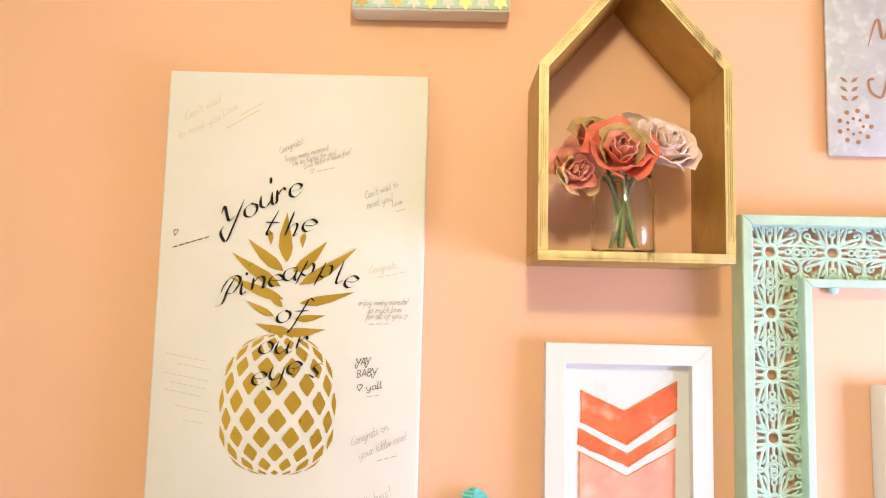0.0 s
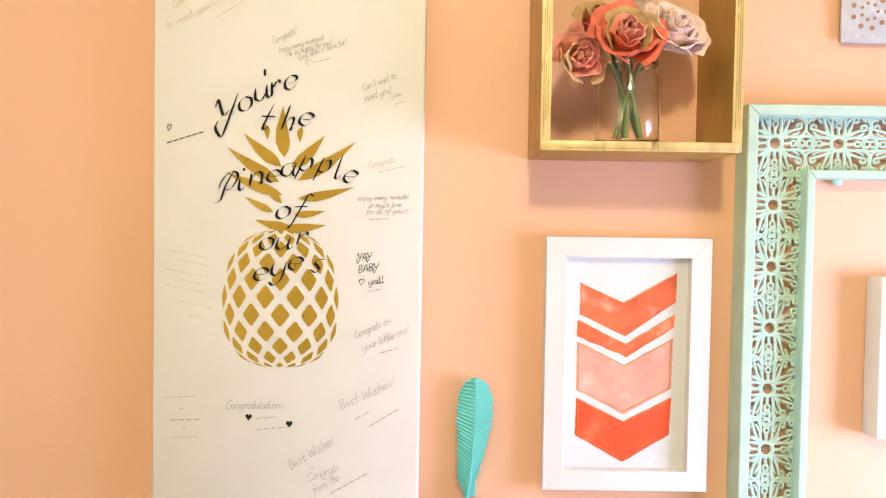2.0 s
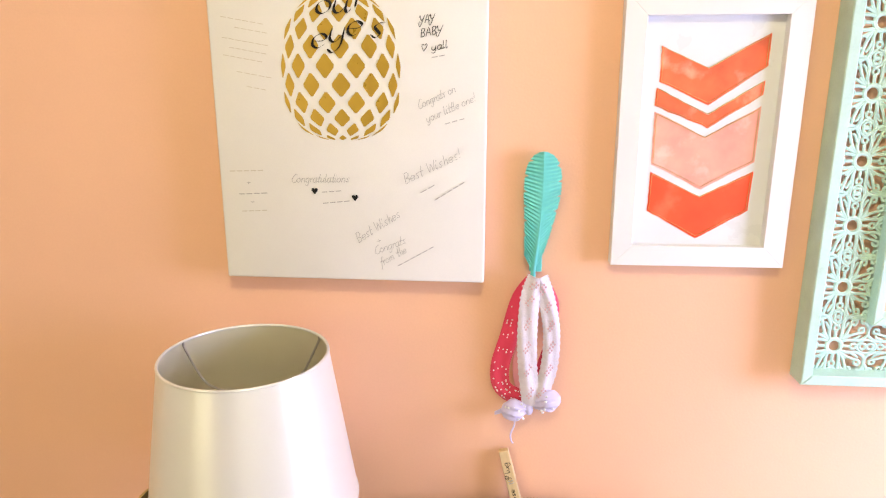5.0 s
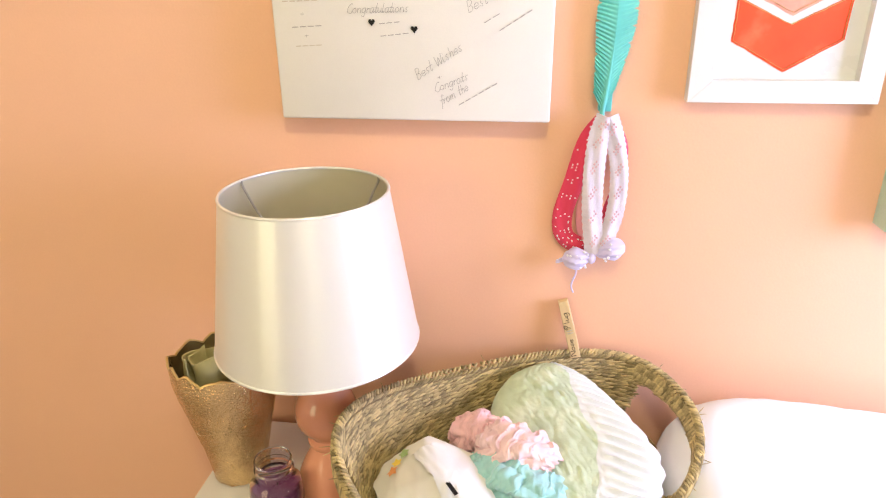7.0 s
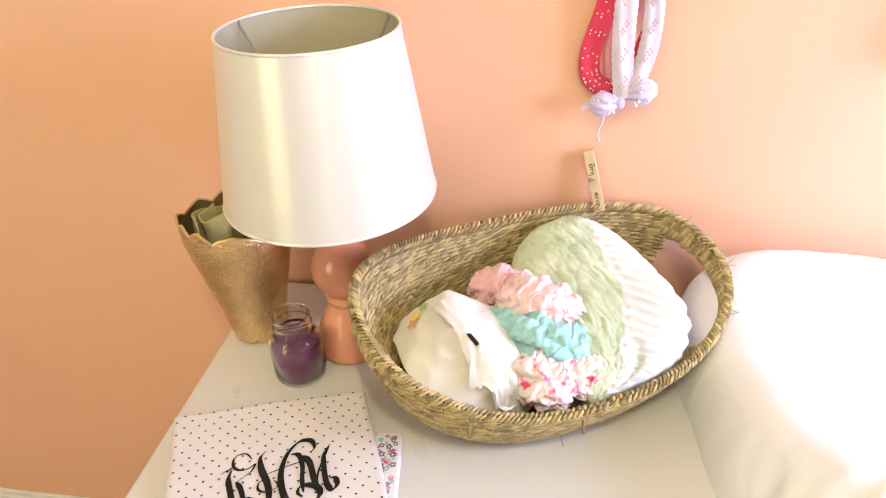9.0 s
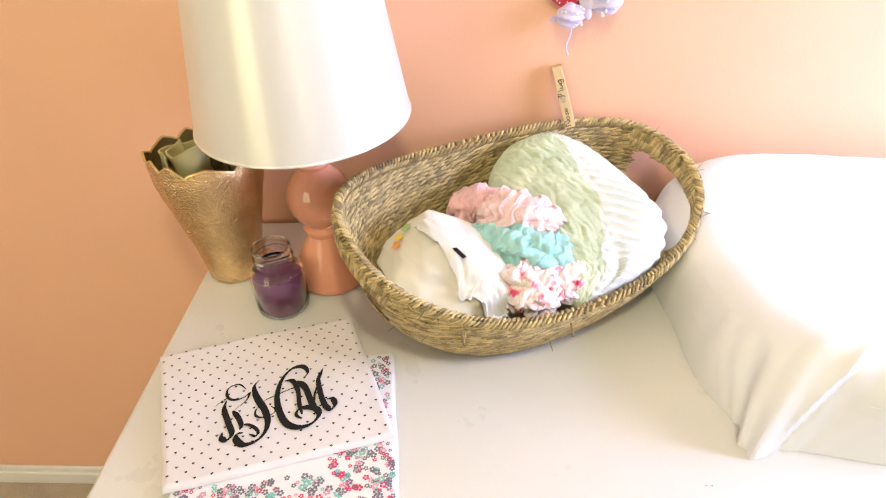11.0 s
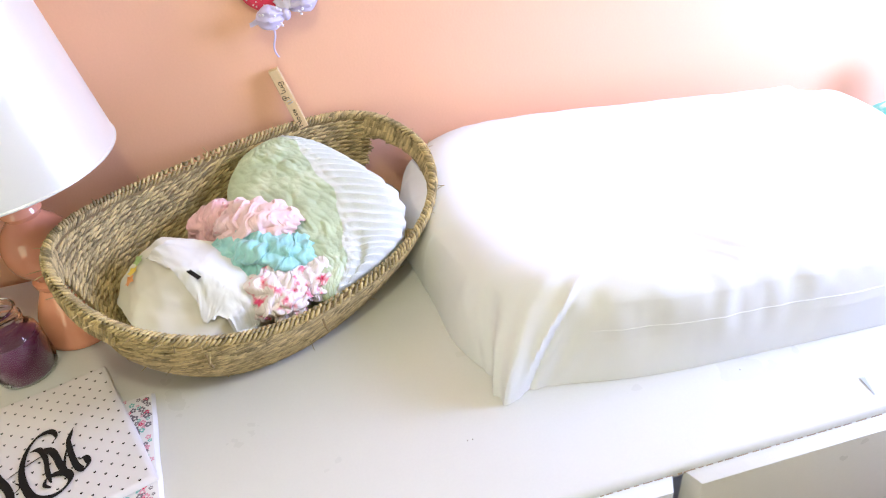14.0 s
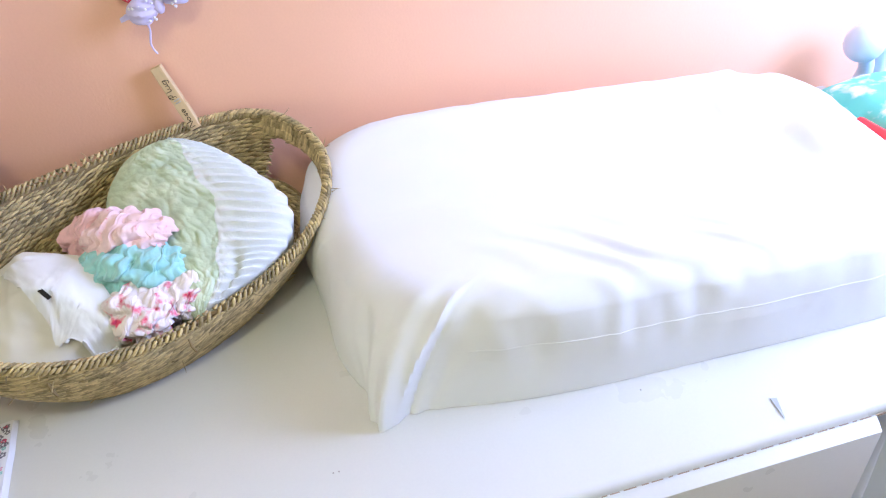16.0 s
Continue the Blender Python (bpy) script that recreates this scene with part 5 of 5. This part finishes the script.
for name, u0, u1, mat in (("printed_panel", 0.0, 0.62, "nappy_green"), ("ruffled_edge", 0.615, 1.0, "nappy")):
    bm = grid(130, 200, lambda u, v: nappy_point(u0 + side_at(u0, v) + (u1 + side_at(u1, v) - u0 - side_at(u0, v)) * u, v))
    low = {v: bm.verts.new(v.co * 0.93 + Vector((0, 0, -0.03))) for v in list(bm.verts) if v.is_boundary}
    for e_ in [e_ for e_ in bm.edges if e_.is_boundary]:
        a_, b_ = e_.verts
        if a_ in low and b_ in low:
            bm.faces.new((a_, b_, low[b_], low[a_]))
    part(name, bm, M[mat], nappy, "pale green printed front" if u0 == 0 else "white ruffled side")


def scrunched(name, line, radius, mat, label, pleats, seed, flat=0.75):
    """A ruffled baby sock: a soft tube bunched into irregular pleats."""
    at = Vector(line[len(line) // 2])
    ob = thing(name, tuple(at), label, "sock", "ruffled socks in the basket")
    pts = [Vector(p) - at for p in spline(line, 10)]
    m = len(pts)

    def f(u, v):
        k = u * (m - 1)
        i = min(int(k), m - 2)
        p = pts[i].lerp(pts[i + 1], k - i)
        d = (pts[i + 1] - pts[i]).normalized()
        side = d.cross(Vector((0, 0, 1))).normalized()
        up = side.cross(d)
        an = 2 * math.pi * v
        env = math.sin(math.pi * min(max(u, 0.03), 0.97)) ** 0.35
        ca, sa = math.cos(an), math.sin(an)
        lump = abs(nz(u * pleats * 0.55, ca * 0.9, sa * 0.9, 1.5, seed))
        ridge = abs(nz(u * pleats * 1.7 + 0.5 * nz(ca, sa, u, 2, seed), ca * 0.7, sa * 0.7, 1.7, seed + 5))
        fine = abs(nz(u * pleats * 3.6, ca * 1.6, sa * 1.6, 1.9, seed + 9))
        wave = math.sin(2 * math.pi * pleats * 1.25 * u + 5.0 * nz(ca, sa, u * 4, 1.1, seed + 4))
        r = radius * env * (0.80 + 0.045 * wave + 0.50 * lump + 0.26 * ridge + 0.06 * fine)
        return p + side * (r * ca) + up * (r * flat * sa) + d * (0.22 * radius * nz(u * pleats, ca * 1.4, sa * 1.4, 2, seed + 2))
    part("knit", grid(300, 84, f), mat, ob)
    return ob


scrunched("ruffled_sock", [(0.262, -0.150, 0.905), (0.296, -0.162, 0.925), (0.325, -0.172, 0.925)], 0.036, M["sock_pink"], "plain pink ruffled baby sock", 4, 1)
scrunched("ruffled_sock", [(0.306, -0.192, 0.928), (0.350, -0.212, 0.940), (0.408, -0.240, 0.932)], 0.040, M["sock_rose"], "pink ruffled baby sock with red dots", 6, 2)
scrunched("ruffled_sock", [(0.290, -0.222, 0.915), (0.340, -0.250, 0.922), (0.385, -0.268, 0.918), (0.422, -0.268, 0.910)], 0.038, M["sock_teal"], "teal ruffled baby sock", 6, 3)
scrunched("ruffled_sock", [(0.330, -0.295, 0.895), (0.365, -0.318, 0.898), (0.402, -0.330, 0.885)], 0.038, M["sock_print"], "white ruffled baby sock with pink swirls", 5, 4)
scrunched("ruffled_sock", [(0.385, -0.295, 0.900), (0.415, -0.302, 0.895), (0.432, -0.312, 0.880)], 0.032, M["sock_print"], "white and pink printed baby sock", 4, 6)

pack = thing("wipes_pack", (0.266, -0.272, DZ + 0.022), "crumpled white plastic wipes pack with torn flap", "wipes pack")
bm = bmesh.new()
bmesh.ops.create_uvsphere(bm, u_segments=120, v_segments=80, radius=1.0)
random.seed(12)
planes = [(Vector((random.gauss(0, 1), random.gauss(0, 1), random.gauss(0, 1))).normalized(), random.uniform(0.84, 0.97)) for _ in range(20)]
planes += [(Vector(n).normalized(), h) for n, h in (((0, 0.1, 1), 0.93), ((0.45, 0, 1), 0.95), ((0, -1, 0.6), 0.92), ((1, -0.2, 0.2), 0.95), ((-1, 0, 0.3), 0.95))]
for v in bm.verts:
    d = v.co.normalized()
    reach = sorted(h / d.dot(n) for n, h in planes if d.dot(n) > 0.2)
    k = reach[0] - 0.25 * max(0, 0.02 - (reach[1] - reach[0]))
    v.co = d * (k - 0.05 * abs(nz(d.x, d.y, d.z, 2.2, 3)) - 0.012 * abs(nz(d.x, d.y, d.z, 5.0, 7)))
bmesh.ops.transform(bm, matrix=pose(0, 0, 0.058, -14, 12, -38) @ Matrix.Diagonal((0.106, 0.080, 0.068, 1)), verts=bm.verts)
bag_top = [v.co.copy() for v in bm.verts]
part("bag", bm, M["film"], pack, "creased white film")


def on_bag(x, y):
    """The height of the bag's skin over a point."""
    return max((p.z for p in bag_top if abs(p.x - x) < 0.007 and abs(p.y - y) < 0.007), default=0.06)


FLAP_OUT = spline([(-0.020, 0.040, 0), (0.004, 0.048, 0), (0.036, 0.024, 0), (0.070, -0.030, 0), (0.080, -0.062, 0)], 6)
FLAP_IN = spline([(-0.050, 0.018, 0), (-0.014, -0.026, 0), (0.006, -0.056, 0), (0.012, -0.078, 0), (0.030, -0.076, 0), (0.056, -0.094, 0)], 6)


def flap(u, v):
    """A strip of film lifted along its torn edge."""
    p = along_side(FLAP_OUT, v).lerp(along_side(FLAP_IN, v), u)
    torn = max(0, u - 0.7) / 0.3
    p += Vector((0.002 * nz(v * 30, u, 0, 1), 0.003 * nz(v * 24, u, 4, 1), 0)) * torn
    return (p.x, p.y, on_bag(p.x, p.y) + 0.0012 + 0.005 * torn * max(0, v - 0.3) + 0.002 * nz(u, v, 0, 5))


part("flap", thick(grid(24, 60, flap), 0.0009), M["white_film"], pack, "white torn film strip")
part("tag", boxed((-0.016, -0.0026, 0), (0.016, 0.0026, 0.001)), M["ink"], pack, "small black tab").matrix_basis = pose(0.008, -0.034, on_bag(0.008, -0.034) + 0.0034, 6, 6, -52)
for k, (x, y, mat) in enumerate(((-0.070, 0.012, "print_yellow"), (-0.074, 0.000, "print_orange"), (-0.062, 0.024, "print_leaf"))):
    petals = [(x + 0.008 * math.cos(t) * (1 if q % 2 else 0.6), y + 0.008 * math.sin(t) * (1 if q % 2 else 0.6)) for q, t in enumerate(np.linspace(0, 2 * math.pi, 10, endpoint=False))]
    bm = bmesh.new()
    bm.faces.new([bm.verts.new((a, b, on_bag(a, b) + 0.0012)) for a, b in petals])
    part("flower_print", bm, M[mat], pack, "printed flower", smooth=False)
lining = thing("basket_cloth", (0.36, -0.22, DZ + 0.006), "white cloth lying under the things in the basket", "cloth")
part("fabric", grid(40, 40, lambda u, v: ((2 * u - 1) * 0.10 - (2 * v - 1) * 0.03, (2 * u - 1) * 0.05 + (2 * v - 1) * 0.06, 0.045 - 0.02 * ((2 * u - 1) ** 2 + (2 * v - 1) ** 2) + 0.008 * nz(u, v, 0, 6)), bmesh.new()), M["cloth"], lining)

# ---- far end of the dresser ----
M["print_teal"] = material("teal_leaf_print", (0.20, 0.62, 0.52), 0.6, vary=0.1, second=(0.78, 0.78, 0.76), second_at=0.52, second_scale=32)
M["print_red"] = material("red_print", (0.68, 0.05, 0.06), 0.6, vary=0.1, second=(0.08, 0.02, 0.02), second_at=0.66, second_scale=70)
M["blue_toy"] = material("pale_blue_plastic", (0.56, 0.63, 0.78), 0.4, vary=0.02)
cloth_end = thing("printed_blanket", (1.468, -0.24, DZ), "folded baby blanket in teal leaf print with red edge", "blanket")
part("fold", grid(40, 30, lambda u, v: ((u - 0.5) * 0.20, (v - 0.5) * 0.27, 0.092 - 0.05 * (2 * u - 1) ** 4 - 0.05 * (2 * v - 1) ** 4 + 0.008 * nz(u, v, 0, 5)),
                    boxed((-0.09, -0.14, 0), (0.09, 0.14, 0.03), 0.01)), M["print_teal"], cloth_end)
part("hem", tube(spline([(-0.10, 0.0, 0.060), (-0.095, -0.10, 0.066), (-0.02, -0.135, 0.062), (0.09, -0.135, 0.058)], 8), 0.014, 10, flat=0.6), M["print_red"], cloth_end, "red printed hem")
toy = thing("toy_arch", (1.51, -0.07, DZ), "pale blue plastic toy arm with a ball end", "toy")
bm = bmesh.new()
bmesh.ops.create_uvsphere(bm, u_segments=28, v_segments=18, radius=0.031, matrix=Matrix.Translation((-0.008, -0.01, 0.098)))
part("ball", bm, M["blue_toy"], toy)
part("arm", tube(spline([(0.004, -0.008, 0.075), (0.012, -0.006, 0.045), (0.004, 0, 0.012), (0.0, 0.0, 0.0)], 8), 0.012, 12), M["blue_toy"], toy)
part("arm", tube(spline([(0.045, -0.004, 0.0), (0.04, -0.004, 0.06), (0.034, -0.006, 0.11)], 8), 0.011, 12), M["blue_toy"], toy)
M["skirt"] = material("blue_white_cotton", (0.66, 0.70, 0.80), 0.9, vary=0.04, sheen=0.2)
skirt = thing("hanging_cloth", (1.28, -0.56, 0), "pale blue-white cotton cloth hanging beside the drawers", "fabric")
part("drape", thick(grid(70, 24, lambda u, v: (-0.18 + 0.36 * u, 0.02 * math.sin(u * 34) * (1 - 0.4 * v) + 0.012 * nz(u * 3, v, 0, 3), 0.0 + 0.775 * v)), 0.003), M["skirt"], skirt)

# ---- marks on the dresser top ----
M["worn_brown"] = material("worn_brown_edge", (0.34, 0.26, 0.19), 0.8)
M["scuff_grey"] = material("pale_grey_scuff", (0.42, 0.44, 0.46), 0.7)
mark = part("scuff", prism([(0, 0), (0.0065, 0.001), (0.002, 0.026), (0.001, 0.026)], 0, 0.0005), M["scuff_grey"], dresser, "small grey scuff", smooth=False)
mark.matrix_basis = pose(1.004 - ox, -0.592 - oy, DZ + 0.0008, 90, 0, -6)
for k in range(5):
    bm = lathe([(0, 0), (0.0009, 0), (0.0008, 0.0006), (0, 0.0007)], 8)
    ob = part("speck", bm, M["ink_grey"], dresser)
    ob.location = (random.uniform(-0.05, 1.2) - ox, random.uniform(-0.62, -0.53) - oy, DZ + 0.0003)
random.seed(31)
x = 0.66
while x < 1.12:
    long = random.uniform(0.004, 0.014)
    part("worn_line", db((x, DY + 0.0080, DZ - 0.0125), (x + long, DY + 0.0095, DZ - 0.0105), 0), M["worn_brown"], dresser, "worn brown line under the top's edge")
    x += long + random.uniform(0.002, 0.006)
